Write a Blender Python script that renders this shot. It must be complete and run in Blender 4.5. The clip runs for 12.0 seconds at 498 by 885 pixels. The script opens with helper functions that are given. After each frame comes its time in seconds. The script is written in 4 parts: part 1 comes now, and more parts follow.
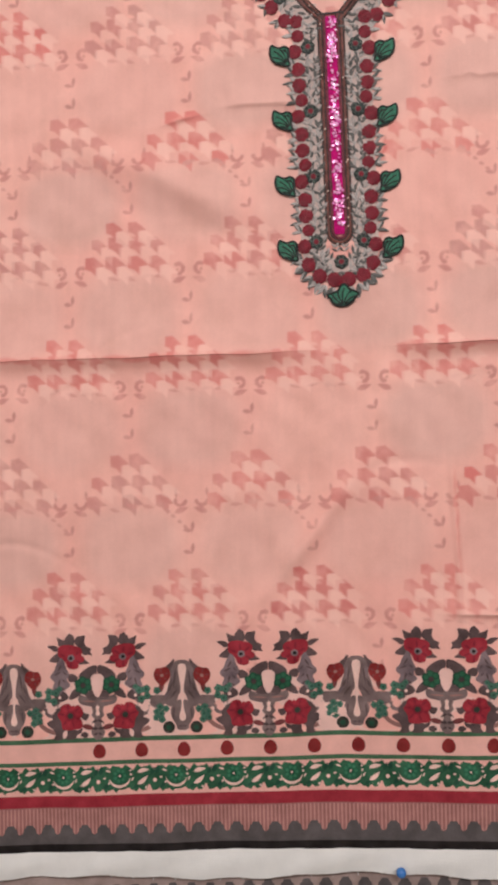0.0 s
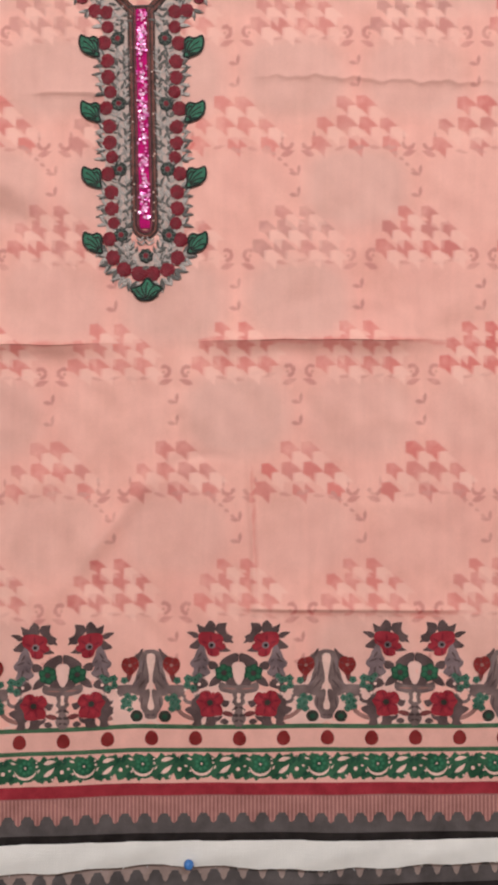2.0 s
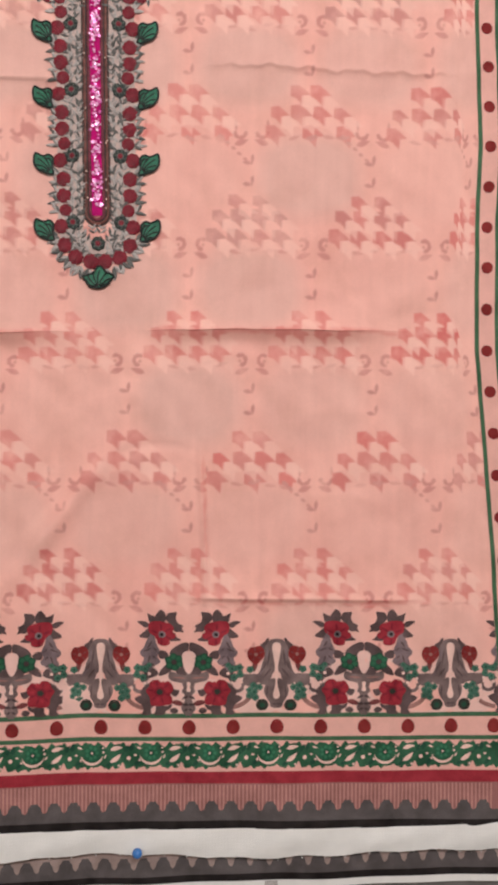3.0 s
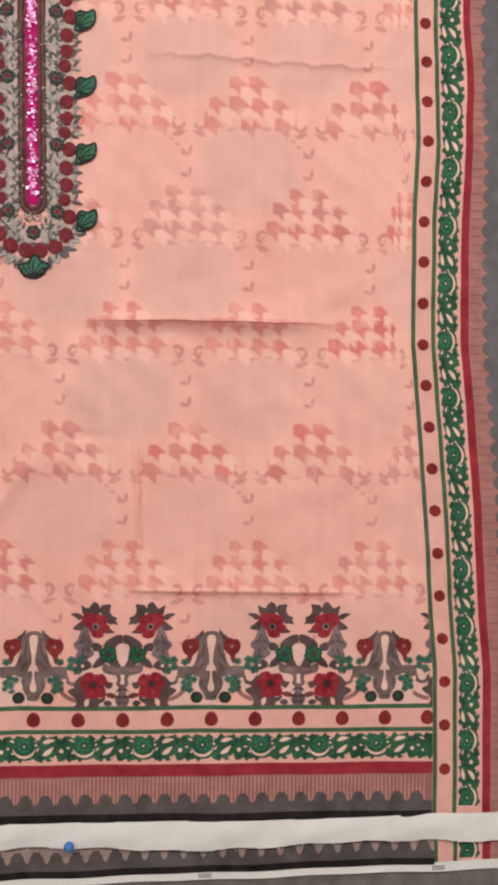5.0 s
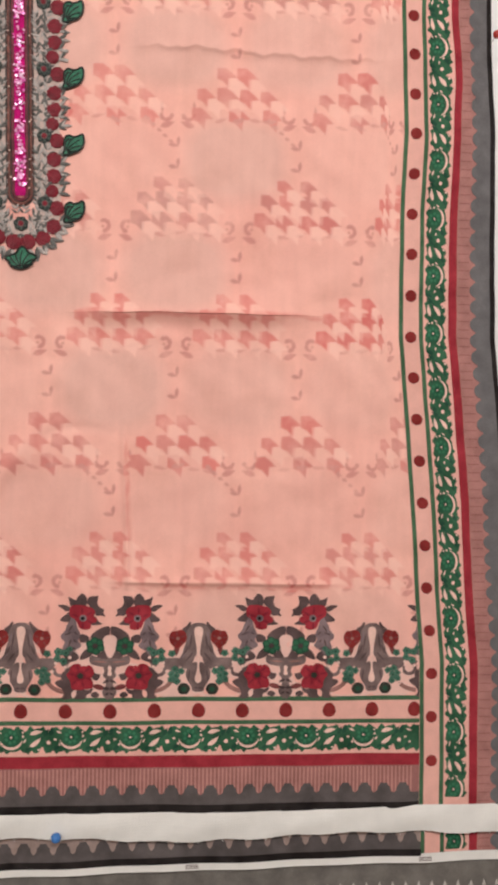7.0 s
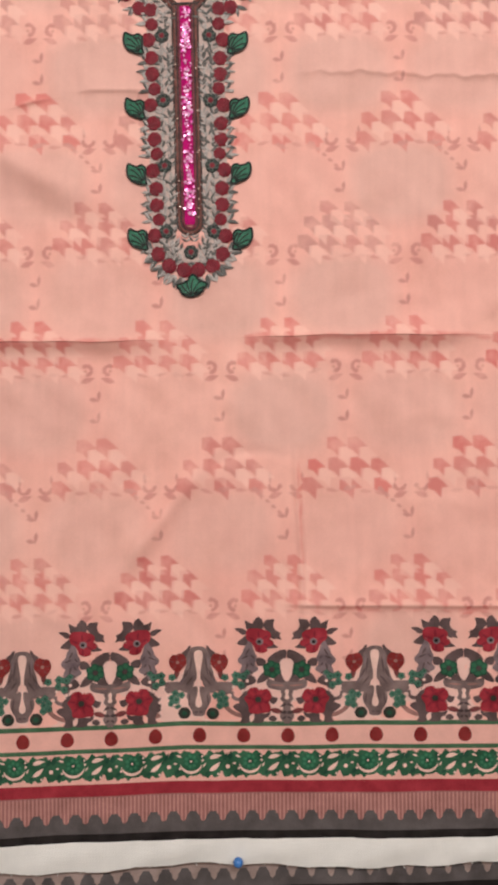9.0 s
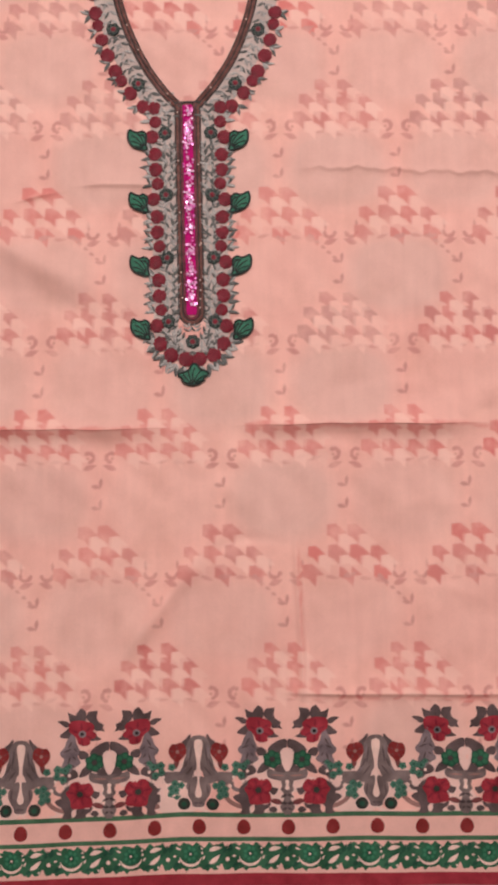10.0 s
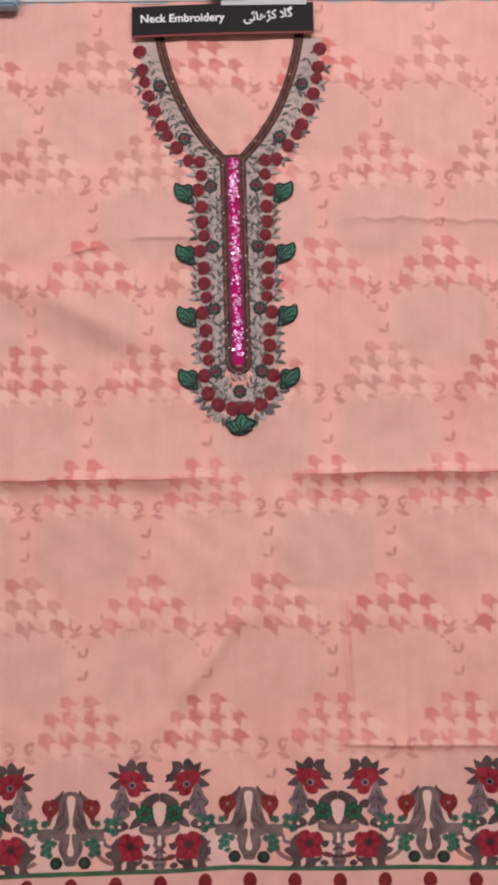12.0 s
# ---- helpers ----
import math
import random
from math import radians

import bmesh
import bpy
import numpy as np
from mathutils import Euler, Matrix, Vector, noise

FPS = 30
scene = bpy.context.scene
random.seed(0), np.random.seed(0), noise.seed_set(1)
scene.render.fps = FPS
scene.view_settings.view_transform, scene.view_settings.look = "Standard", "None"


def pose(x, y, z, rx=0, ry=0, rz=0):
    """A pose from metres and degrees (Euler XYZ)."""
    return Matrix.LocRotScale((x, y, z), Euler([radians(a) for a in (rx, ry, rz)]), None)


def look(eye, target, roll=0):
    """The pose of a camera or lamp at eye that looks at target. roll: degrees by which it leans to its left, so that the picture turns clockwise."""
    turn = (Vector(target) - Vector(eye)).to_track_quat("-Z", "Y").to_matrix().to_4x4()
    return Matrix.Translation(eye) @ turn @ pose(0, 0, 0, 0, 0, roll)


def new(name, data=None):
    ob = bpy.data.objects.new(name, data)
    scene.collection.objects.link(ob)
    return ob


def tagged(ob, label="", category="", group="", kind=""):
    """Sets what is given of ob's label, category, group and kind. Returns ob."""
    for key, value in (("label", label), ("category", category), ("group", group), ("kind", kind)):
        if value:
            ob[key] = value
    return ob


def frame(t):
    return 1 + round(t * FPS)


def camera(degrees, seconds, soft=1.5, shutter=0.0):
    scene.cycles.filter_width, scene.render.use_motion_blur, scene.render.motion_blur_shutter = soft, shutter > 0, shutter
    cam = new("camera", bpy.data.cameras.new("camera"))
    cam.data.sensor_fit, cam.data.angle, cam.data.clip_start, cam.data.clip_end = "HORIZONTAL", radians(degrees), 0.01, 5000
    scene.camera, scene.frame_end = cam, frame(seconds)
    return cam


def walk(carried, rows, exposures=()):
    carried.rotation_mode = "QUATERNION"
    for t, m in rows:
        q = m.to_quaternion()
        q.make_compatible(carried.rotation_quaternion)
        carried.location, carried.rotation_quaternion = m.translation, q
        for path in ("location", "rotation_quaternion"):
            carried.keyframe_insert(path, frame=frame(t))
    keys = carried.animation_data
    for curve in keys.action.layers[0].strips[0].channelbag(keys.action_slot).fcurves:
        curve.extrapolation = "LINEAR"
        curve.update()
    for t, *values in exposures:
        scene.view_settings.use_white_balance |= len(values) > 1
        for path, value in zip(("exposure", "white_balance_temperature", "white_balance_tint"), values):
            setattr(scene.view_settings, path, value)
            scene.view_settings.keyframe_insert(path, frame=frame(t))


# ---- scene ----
from mathutils.geometry import tessellate_polygon

cam = camera(34.97, 12.0, soft=3.7)
PATH = [
    (0, (-0.0193, -0.7886, 1.1685), (-0.1062, 0.2075, 1.1852), -1.20),
    (0.5, (0.0204, -0.7859, 1.1657), (-0.0406, 0.2121, 1.1822), -0.86),
    (1, (0.0555, -0.7842, 1.1645), (0.0220, 0.2151, 1.1799), -0.49),
    (1.5, (0.0874, -0.7840, 1.1622), (0.0733, 0.2158, 1.1783), -0.21),
    (2, (0.1085, -0.7839, 1.1643), (0.1106, 0.2160, 1.1766), 0.00),
    (2.5, (0.1206, -0.7844, 1.1626), (0.1418, 0.2153, 1.1727), 0.24),
    (3, (0.1382, -0.7838, 1.1601), (0.1636, 0.2159, 1.1649), 0.37),
    (5, (0.1796, -0.7835, 1.1541), (0.2330, 0.2151, 1.1572), 0.74),
    (5.5, (0.1851, -0.7837, 1.1543), (0.2431, 0.2146, 1.1522), 0.83),
    (6, (0.1914, -0.7841, 1.1497), (0.2498, 0.2142, 1.1484), 0.85),
    (6.5, (0.1891, -0.7837, 1.1496), (0.2505, 0.2144, 1.1482), 0.85),
    (7, (0.1899, -0.7845, 1.1485), (0.2460, 0.2139, 1.1488), 0.83),
    (7.5, (0.1490, -0.7830, 1.1500), (0.1802, 0.2165, 1.1505), 0.47),
    (7.7, (0.1324, -0.7816, 1.1496), (0.1334, 0.2184, 1.1512), 0.22),
    (9.3, (0.0653, -0.7827, 1.1618), (0.0605, 0.2168, 1.1927), -0.34),
    (9.5, (0.0662, -0.7839, 1.1797), (0.0615, 0.2150, 1.2259), -0.31),
    (10, (0.0663, -0.7920, 1.2060), (0.0637, 0.2060, 1.2702), -0.28),
    (10.5, (0.0676, -0.7963, 1.2228), (0.0645, 0.2002, 1.3059), -0.29),
    (11, (0.0567, -0.7971, 1.2289), (0.0409, 0.1989, 1.3161), -0.39),
    (11.5, (0.0380, -0.7970, 1.2304), (0.0179, 0.1991, 1.3167), -0.49),
    (12, (0.0324, -0.7989, 1.2342), (0.0129, 0.1968, 1.3247), -0.52),
]
EXPOSURES = [(0, -0.40, 6250, 11), (3, -0.37, 6300, 10), (5, -0.31, 6450, 9), (7, -0.29, 6480, 9), (9.5, -0.36, 6450, 10),
             (10.5, -0.47, 6250, 15), (12, -0.52, 6200, 16)]
walk(cam, [(t, look(eye, target, roll)) for t, eye, target, roll in PATH], EXPOSURES)

# ---- light ----
world = bpy.data.worlds.new("world")
scene.world = world
world.use_nodes = True
world.node_tree.nodes["Background"].inputs[0].default_value = (1.0, 0.96, 0.92, 1)
world.node_tree.nodes["Background"].inputs[1].default_value = 0.05


def area_lamp(name, place, target, size_x, size_y, watts, colour):
    data = bpy.data.lights.new(name, "AREA")
    data.shape, data.size, data.size_y, data.energy, data.color = "RECTANGLE", size_x, size_y, watts, colour
    ob = new(name, data)
    ob.matrix_world = look(place, target)
    return ob


area_lamp("ceiling_tube_lamp", (0.7, -2.3, 2.5), (0.1, 0.0, 1.1), 1.2, 0.15, 45, (1.0, 0.985, 0.955))
area_lamp("ceiling_tube_lamp", (-0.9, -2.6, 2.5), (0.0, 0.0, 1.1), 1.2, 0.15, 30, (1.0, 0.985, 0.955))


# ---- materials ----
def lin(r, g, b):
    return tuple(((c / 255 + 0.055) / 1.055) ** 2.4 if c > 10 else c / 255 / 12.92 for c in (r, g, b)) + (1.0,)


def nodes_of(name):
    mat = bpy.data.materials.new(name)
    mat.use_nodes = True
    tree = mat.node_tree
    return mat, tree, tree.nodes["Principled BSDF"]


def link(tree, a, b):
    tree.links.new(a, b)


def node(tree, kind, **inputs):
    n = tree.nodes.new(kind)
    for key, value in inputs.items():
        n.inputs[key.replace("_", " ")].default_value = value
    return n


def mix(tree, fac, a, b, blend="MIX"):
    n = tree.nodes.new("ShaderNodeMix")
    n.data_type, n.blend_type = "RGBA", blend
    for sock, value in ((n.inputs[0], fac), (n.inputs[6], a), (n.inputs[7], b)):
        if isinstance(value, bpy.types.NodeSocket):
            link(tree, value, sock)
        else:
            sock.default_value = value
    return n.outputs[2]


def ramp(tree, value, lo, hi):
    n = tree.nodes.new("ShaderNodeMapRange")
    link(tree, value, n.inputs[0])
    n.inputs[1].default_value, n.inputs[2].default_value = lo, hi
    return n.outputs[0]


def weave_bump(tree, coord, strength, size=2600.0):
    """Fine warp and weft threads as relief."""
    parts = []
    for direction in ("X", "Z"):
        w = node(tree, "ShaderNodeTexWave", Scale=size / 6.2, Distortion=1.5, Detail=1.0, Detail_Scale=2.0)
        w.bands_direction = direction
        link(tree, coord, w.inputs["Vector"])
        parts.append(w.outputs["Fac"])
    n = node(tree, "ShaderNodeMath")
    n.operation = "ADD"
    link(tree, parts[0], n.inputs[0])
    link(tree, parts[1], n.inputs[1])
    bump = node(tree, "ShaderNodeBump", Strength=strength, Distance=0.0004)
    link(tree, n.outputs[0], bump.inputs["Height"])
    return bump.outputs["Normal"]


def cloth_ink(name, colour, spread=0.25, rough=0.85, bump=0.25, other=None, grain=1.25):
    """Ink printed on cotton: uneven colour at two scales over a woven relief."""
    mat, tree, bsdf = nodes_of(name)
    coord = tree.nodes.new("ShaderNodeTexCoord").outputs["Object"]
    big = node(tree, "ShaderNodeTexNoise", Scale=55.0, Detail=3.0)
    small = node(tree, "ShaderNodeTexNoise", Scale=700.0, Detail=2.0)
    link(tree, coord, big.inputs["Vector"])
    link(tree, coord, small.inputs["Vector"])
    c = lin(*colour)
    dark = tuple(v * (1 - spread) for v in c[:3]) + (1,)
    pale = other and lin(*other) or tuple(min(1, v * (1 + spread) + 0.01) for v in c[:3]) + (1,)
    col = mix(tree, ramp(tree, big.outputs["Fac"], 0.3, 0.7), dark, pale)
    col = mix(tree, ramp(tree, small.outputs["Fac"], 0.25, 0.8), col, mix(tree, 1.0, col, (grain, grain, grain, 1), "MULTIPLY"))
    link(tree, col, bsdf.inputs["Base Color"])
    bsdf.inputs["Roughness"].default_value = rough
    bsdf.inputs["Specular IOR Level"].default_value = 0.2
    link(tree, weave_bump(tree, coord, bump), bsdf.inputs["Normal"])
    return mat


def thread(name, colour, scale=1100.0, sheen=0.35, rough=0.5, low=0.55):
    """Embroidery thread: fine parallel stitches with a slight gloss."""
    mat, tree, bsdf = nodes_of(name)
    coord = tree.nodes.new("ShaderNodeTexCoord").outputs["Object"]
    w = node(tree, "ShaderNodeTexWave", Scale=scale / 6.2, Distortion=3.0, Detail=2.0)
    w.bands_direction = "DIAGONAL"
    link(tree, coord, w.inputs["Vector"])
    big = node(tree, "ShaderNodeTexNoise", Scale=160.0, Detail=2.0)
    link(tree, coord, big.inputs["Vector"])
    c = lin(*colour)
    dark, pale = tuple(v * low for v in c[:3]) + (1,), tuple(min(1, v * (1.6 - 0.45 * low)) for v in c[:3]) + (1,)
    col = mix(tree, ramp(tree, big.outputs["Fac"], 0.3, 0.7), dark, pale)
    col = mix(tree, w.outputs["Fac"], mix(tree, 1.0, col, (0.72, 0.72, 0.72, 1), "MULTIPLY"), col)
    link(tree, col, bsdf.inputs["Base Color"])
    bsdf.inputs["Roughness"].default_value = rough
    bsdf.inputs["Specular IOR Level"].default_value = sheen
    bump = node(tree, "ShaderNodeBump", Strength=0.5, Distance=0.0005)
    link(tree, w.outputs["Fac"], bump.inputs["Height"])
    link(tree, bump.outputs["Normal"], bsdf.inputs["Normal"])
    return mat


def plain(name, colour, rough=0.5, metal=0.0, grain=40.0, spread=0.08, spec=0.4):
    mat, tree, bsdf = nodes_of(name)
    coord = tree.nodes.new("ShaderNodeTexCoord").outputs["Object"]
    n = node(tree, "ShaderNodeTexNoise", Scale=grain, Detail=5.0)
    link(tree, coord, n.inputs["Vector"])
    c = lin(*colour)
    dark, pale = tuple(v * (1 - spread) for v in c[:3]) + (1,), tuple(min(1, v * (1 + spread)) for v in c[:3]) + (1,)
    link(tree, mix(tree, ramp(tree, n.outputs["Fac"], 0.3, 0.7), dark, pale), bsdf.inputs["Base Color"])
    bsdf.inputs["Roughness"].default_value, bsdf.inputs["Metallic"].default_value = rough, metal
    bsdf.inputs["Specular IOR Level"].default_value = spec
    bump = node(tree, "ShaderNodeBump", Strength=0.1, Distance=0.001)
    link(tree, n.outputs["Fac"], bump.inputs["Height"])
    link(tree, bump.outputs["Normal"], bsdf.inputs["Normal"])
    return mat


def salmon_cotton():
    """Salmon cotton with a faint houndstooth print held in the mesh's print layer: teeth, pale teeth, redness, grey
    ovals, painted fold shade.
    """
    mat, tree, bsdf = nodes_of("salmon_cotton")
    coord = tree.nodes.new("ShaderNodeTexCoord").outputs["Object"]
    att = tree.nodes.new("ShaderNodeAttribute")
    att.attribute_name = "print"
    sep = tree.nodes.new("ShaderNodeSeparateColor")
    link(tree, att.outputs["Color"], sep.inputs[0])
    big = node(tree, "ShaderNodeTexNoise", Scale=7.0, Detail=3.0)
    mid = node(tree, "ShaderNodeTexNoise", Scale=45.0, Detail=4.0)
    fine = node(tree, "ShaderNodeTexNoise", Scale=900.0, Detail=2.0)
    for n in (big, mid, fine):
        link(tree, coord, n.inputs["Vector"])
    base = mix(tree, ramp(tree, big.outputs["Fac"], 0.35, 0.68), lin(*SALMON), lin(*SALMON_PALE))
    base = mix(tree, att.outputs["Alpha"], base, lin(*SALMON_GREY))
    base = mix(tree, ramp(tree, mid.outputs["Fac"], 0.35, 0.75), base, mix(tree, 1.0, base, (0.94, 0.91, 0.91, 1), "MULTIPLY"))
    blot = node(tree, "ShaderNodeTexNoise", Scale=19.0, Detail=7.0, Roughness=0.62)
    link(tree, coord, blot.inputs["Vector"])
    base = mix(tree, ramp(tree, blot.outputs["Fac"], 0.48, 0.72), base, mix(tree, 1.0, base, (0.925, 0.905, 0.885, 1), "MULTIPLY"))
    streak = node(tree, "ShaderNodeTexNoise", Scale=1.0, Detail=3.0)
    squash = tree.nodes.new("ShaderNodeMapping")
    squash.inputs["Scale"].default_value = (95.0, 1.0, 9.0)
    link(tree, coord, squash.inputs["Vector"])
    link(tree, squash.outputs["Vector"], streak.inputs["Vector"])
    base = mix(tree, ramp(tree, streak.outputs["Fac"], 0.35, 0.7), base, mix(tree, 1.0, base, (0.955, 0.945, 0.945, 1), "MULTIPLY"))
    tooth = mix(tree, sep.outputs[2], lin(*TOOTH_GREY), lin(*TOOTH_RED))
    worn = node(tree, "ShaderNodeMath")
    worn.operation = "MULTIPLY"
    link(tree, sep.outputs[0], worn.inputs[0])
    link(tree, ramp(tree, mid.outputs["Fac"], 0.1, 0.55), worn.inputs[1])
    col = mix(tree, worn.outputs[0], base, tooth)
    col = mix(tree, sep.outputs[1], col, lin(*TOOTH_PALE))
    col = mix(tree, ramp(tree, fine.outputs["Fac"], 0.25, 0.8), col, mix(tree, 1.0, col, (1.07, 1.07, 1.07, 1), "MULTIPLY"))
    link(tree, col, bsdf.inputs["Base Color"])
    bsdf.inputs["Roughness"].default_value = 0.8
    bsdf.inputs["Specular IOR Level"].default_value = 0.2
    bsdf.inputs["Sheen Weight"].default_value = 0.05
    crumple = node(tree, "ShaderNodeBump", Strength=0.22, Distance=0.0025)
    link(tree, mid.outputs["Fac"], crumple.inputs["Height"])
    link(tree, weave_bump(tree, coord, 0.11), crumple.inputs["Normal"])
    link(tree, crumple.outputs["Normal"], bsdf.inputs["Normal"])
    return mat


SALMON, SALMON_PALE, SALMON_GREY = (241, 177, 165), (247, 187, 174), (227, 178, 167)
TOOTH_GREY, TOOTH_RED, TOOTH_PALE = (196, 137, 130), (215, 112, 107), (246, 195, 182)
M_CLOTH = salmon_cotton()
M_GREEN = cloth_ink("green_ink", (44, 84, 60), 0.35)
M_GREEN_LINE = cloth_ink("green_line_ink", (62, 92, 66), 0.2)
M_TEAL = cloth_ink("teal_ink", (54, 88, 74), 0.3)
M_RED = cloth_ink("crimson_ink", (142, 36, 48), 0.22)
M_MAROON = cloth_ink("maroon_ink", (122, 34, 34), 0.25)
M_TAUPE = cloth_ink("taupe_ink", (84, 65, 65), 0.3)
M_STONE = cloth_ink("stone_grey_ink", (102, 82, 81), 0.3, other=(132, 110, 108))
M_GREY = cloth_ink("dark_grey_ink", (84, 76, 76), 0.2)
M_GREY_PALE = cloth_ink("faded_grey_ink", (104, 98, 94), 0.2)
M_PALE_TOOTH = cloth_ink("pale_grey_ink", (182, 174, 168), 0.1)
M_SLATE = cloth_ink("slate_ink", (98, 94, 96), 0.15)
M_HATCH_SIDE = cloth_ink("faded_rose_ink", (160, 110, 105), 0.15)
M_BLACK = cloth_ink("black_ink", (26, 18, 18), 0.3)
M_INKDARK = cloth_ink("green_black_ink", (46, 45, 38), 0.3)
M_CREAM = cloth_ink("cream_ink", (224, 184, 173), 0.1)
M_BLUSH = cloth_ink("blush_ink", (226, 169, 158), 0.06, grain=1.08)
M_HATCH = cloth_ink("dusty_rose_ink", (144, 95, 92), 0.15)
M_HATCH_DARK = cloth_ink("brown_stripe_ink", (140, 90, 87), 0.2)
M_SELVEDGE = cloth_ink("white_selvedge_cotton", (228, 223, 220), 0.03, grain=1.03)
M_CORD = thread("dark_grey_cord", (70, 58, 56))
M_BROWN = thread("brown_braid", (116, 66, 58))
M_ROSETTE = thread("dark_red_thread", (128, 28, 44), 3200, low=0.8)
M_SPRIG = thread("silver_grey_thread", (184, 172, 168), 2400, low=0.75)
M_SPRIG_DARK = thread("dark_grey_thread", (106, 102, 99), 2400, low=0.75)
M_LEAF = thread("emerald_thread", (54, 118, 92), 2400, low=0.75)
M_LEAF_EDGE = thread("black_green_thread", (30, 36, 32))
M_RING_PETAL = thread("grey_green_thread", (78, 88, 80), 2400)
M_BRAID_RED = thread("wine_braid", (112, 40, 54))
M_STRIPE_PALE = cloth_ink("pale_stripe_ink", (178, 125, 117), 0.1)
M_HATCH_GREY = cloth_ink("grey_rose_ink", (152, 130, 124), 0.15)
M_MAGENTA = thread("magenta_ribbon", (200, 6, 116), 2400, 0.15, 0.6, low=0.75)
M_WALL = plain("white_painted_board", (240, 240, 241), 0.6, spread=0.04)
M_ROOM = plain("off_white_wall_paint", (214, 204, 192), 0.8, grain=6, spread=0.06)
M_FLOOR = plain("grey_floor_tile", (150, 144, 136), 0.4, grain=5, spread=0.15)
M_TAG = plain("black_card", (20, 17, 18), 0.55, spread=0.15, spec=0.2)
M_TAG_EDGE = plain("maroon_card_edge", (120, 34, 36), 0.45)
M_WHITE = plain("white_print", (240, 238, 236), 0.5, spread=0.02)
M_BLUE_CLIP = plain("pale_blue_plastic", (140, 168, 190), 0.35)
M_WIRE = plain("white_coated_wire", (236, 238, 240), 0.3)
M_BAR = plain("pale_grey_metal_bar", (196, 196, 198), 0.4, grain=12)
M_PIN_BLUE = plain("blue_plastic", (66, 118, 186), 0.25)
M_PIN_RED = plain("red_plastic", (176, 62, 56), 0.3)
M_STEEL = plain("steel", (190, 190, 190), 0.3, metal=1.0)


def sequin_material():
    mat, tree, bsdf = nodes_of("magenta_sequin")
    info = tree.nodes.new("ShaderNodeNewGeometry")
    # some discs paler: their bright glints are put into the base colour
    col = mix(tree, info.outputs["Random Per Island"], lin(240, 90, 190), lin(255, 214, 242))
    link(tree, col, bsdf.inputs["Base Color"])
    bsdf.inputs["Metallic"].default_value, bsdf.inputs["Roughness"].default_value = 0.25, 0.28
    return mat


M_SEQUIN = sequin_material()
M_BEAD = plain("pearly_bead", (250, 214, 200), 0.15, metal=0.3)

# ---- cloth shape ----
V_DOT = 0.8822
HOLE_U, HOLE_STEP, HOLE_V = 0.1000, 0.1737, 0.950
DOT_STEP = HOLE_STEP / 4
COL_U = 0.4225         # dots of the side border
U0, U1, V0, V1 = -0.44, COL_U + 0.0865, 0.782, 1.80
V_CREASE = 1.2760


def smooth(a, b, x):
    t = np.clip((np.asarray(x, float) - a) / (b - a), 0, 1)
    return t * t * (3 - 2 * t)


def fold_along(u):
    """How strongly the long fold stands at each place across the cloth."""
    return smooth(-0.46, -0.30, u) * (1 - 0.96 * smooth(-0.08, 0.0, u)) + smooth(0.045, 0.10, u) * (1 - smooth(0.24, 0.33, u))


def warp(u, v):
    """Where a point of the flat print hangs: the cloth sags and sways a little."""
    u, v = np.asarray(u, float), np.asarray(v, float)
    sag = np.interp(u, [-0.44, -0.34, -0.25, -0.16, -0.07, 0, 0.1, 0.4, 0.5],
                    [-0.017, -0.0135, -0.010, -0.006, -0.003, 0, 0, 0.001, 0.001])
    z = v + sag * np.interp(v, [0.7, 0.89, 0.95, 1.28, 1.6], [1, 1, 0.7, 0.25, 0])
    droop = np.interp(u, [-0.40, -0.30, -0.10, 0.0, 0.06, 0.12, 0.5], [-0.002, -0.003, -0.005, -0.004, -0.002, -0.001, -0.001])
    z = z + (droop + 0.0004 * np.sin(u * 41 + 1) + 0.0003 * np.sin(u * 97)) * np.exp(-((v - V_CREASE) / 0.035) ** 2)
    z = z - 0.0008 * fold_along(u) * np.where(v > V_CREASE, np.exp(-np.abs(v - V_CREASE) / 0.006), 0)
    sway = np.interp(v, [0.75, 0.83, 0.93, 1.0, 1.09, 1.173, 1.257, 1.30, 1.38, 1.46, 1.58, 1.8],
                     [0.0, 0.0, -0.001, -0.007, -0.0125, -0.0195, -0.0275, -0.028, -0.0275, -0.0245, -0.0285, -0.0295])
    x = u + sway * smooth(0.352, 0.410, u) - 0.008 * smooth(1.25, 1.6, v) * smooth(COL_U + 0.03, COL_U + 0.087, u)
    x = x + 0.0030 * np.exp(-((v - 1.525) / 0.040) ** 2) * smooth(COL_U + 0.025, COL_U + 0.04, u) * (1 - smooth(COL_U + 0.048, COL_U + 0.066, u))
    return x, z


def bump_line(d, width):
    return np.exp(-(d / width) ** 2)


rw = random.Random(21)
SLIGHT = np.array([(rw.uniform(-0.42, 0.40), rw.uniform(1.02, 1.76), rw.choice((0.0, 0.15, -0.3, 1.45, 1.6, 0.6)) + rw.uniform(-0.2, 0.2), rw.uniform(0.02, 0.06),
           rw.uniform(0.004, 0.010), rw.choice((-1, 1)) * rw.uniform(0.0006, 0.0016)) for _ in range(46)]).T.copy()


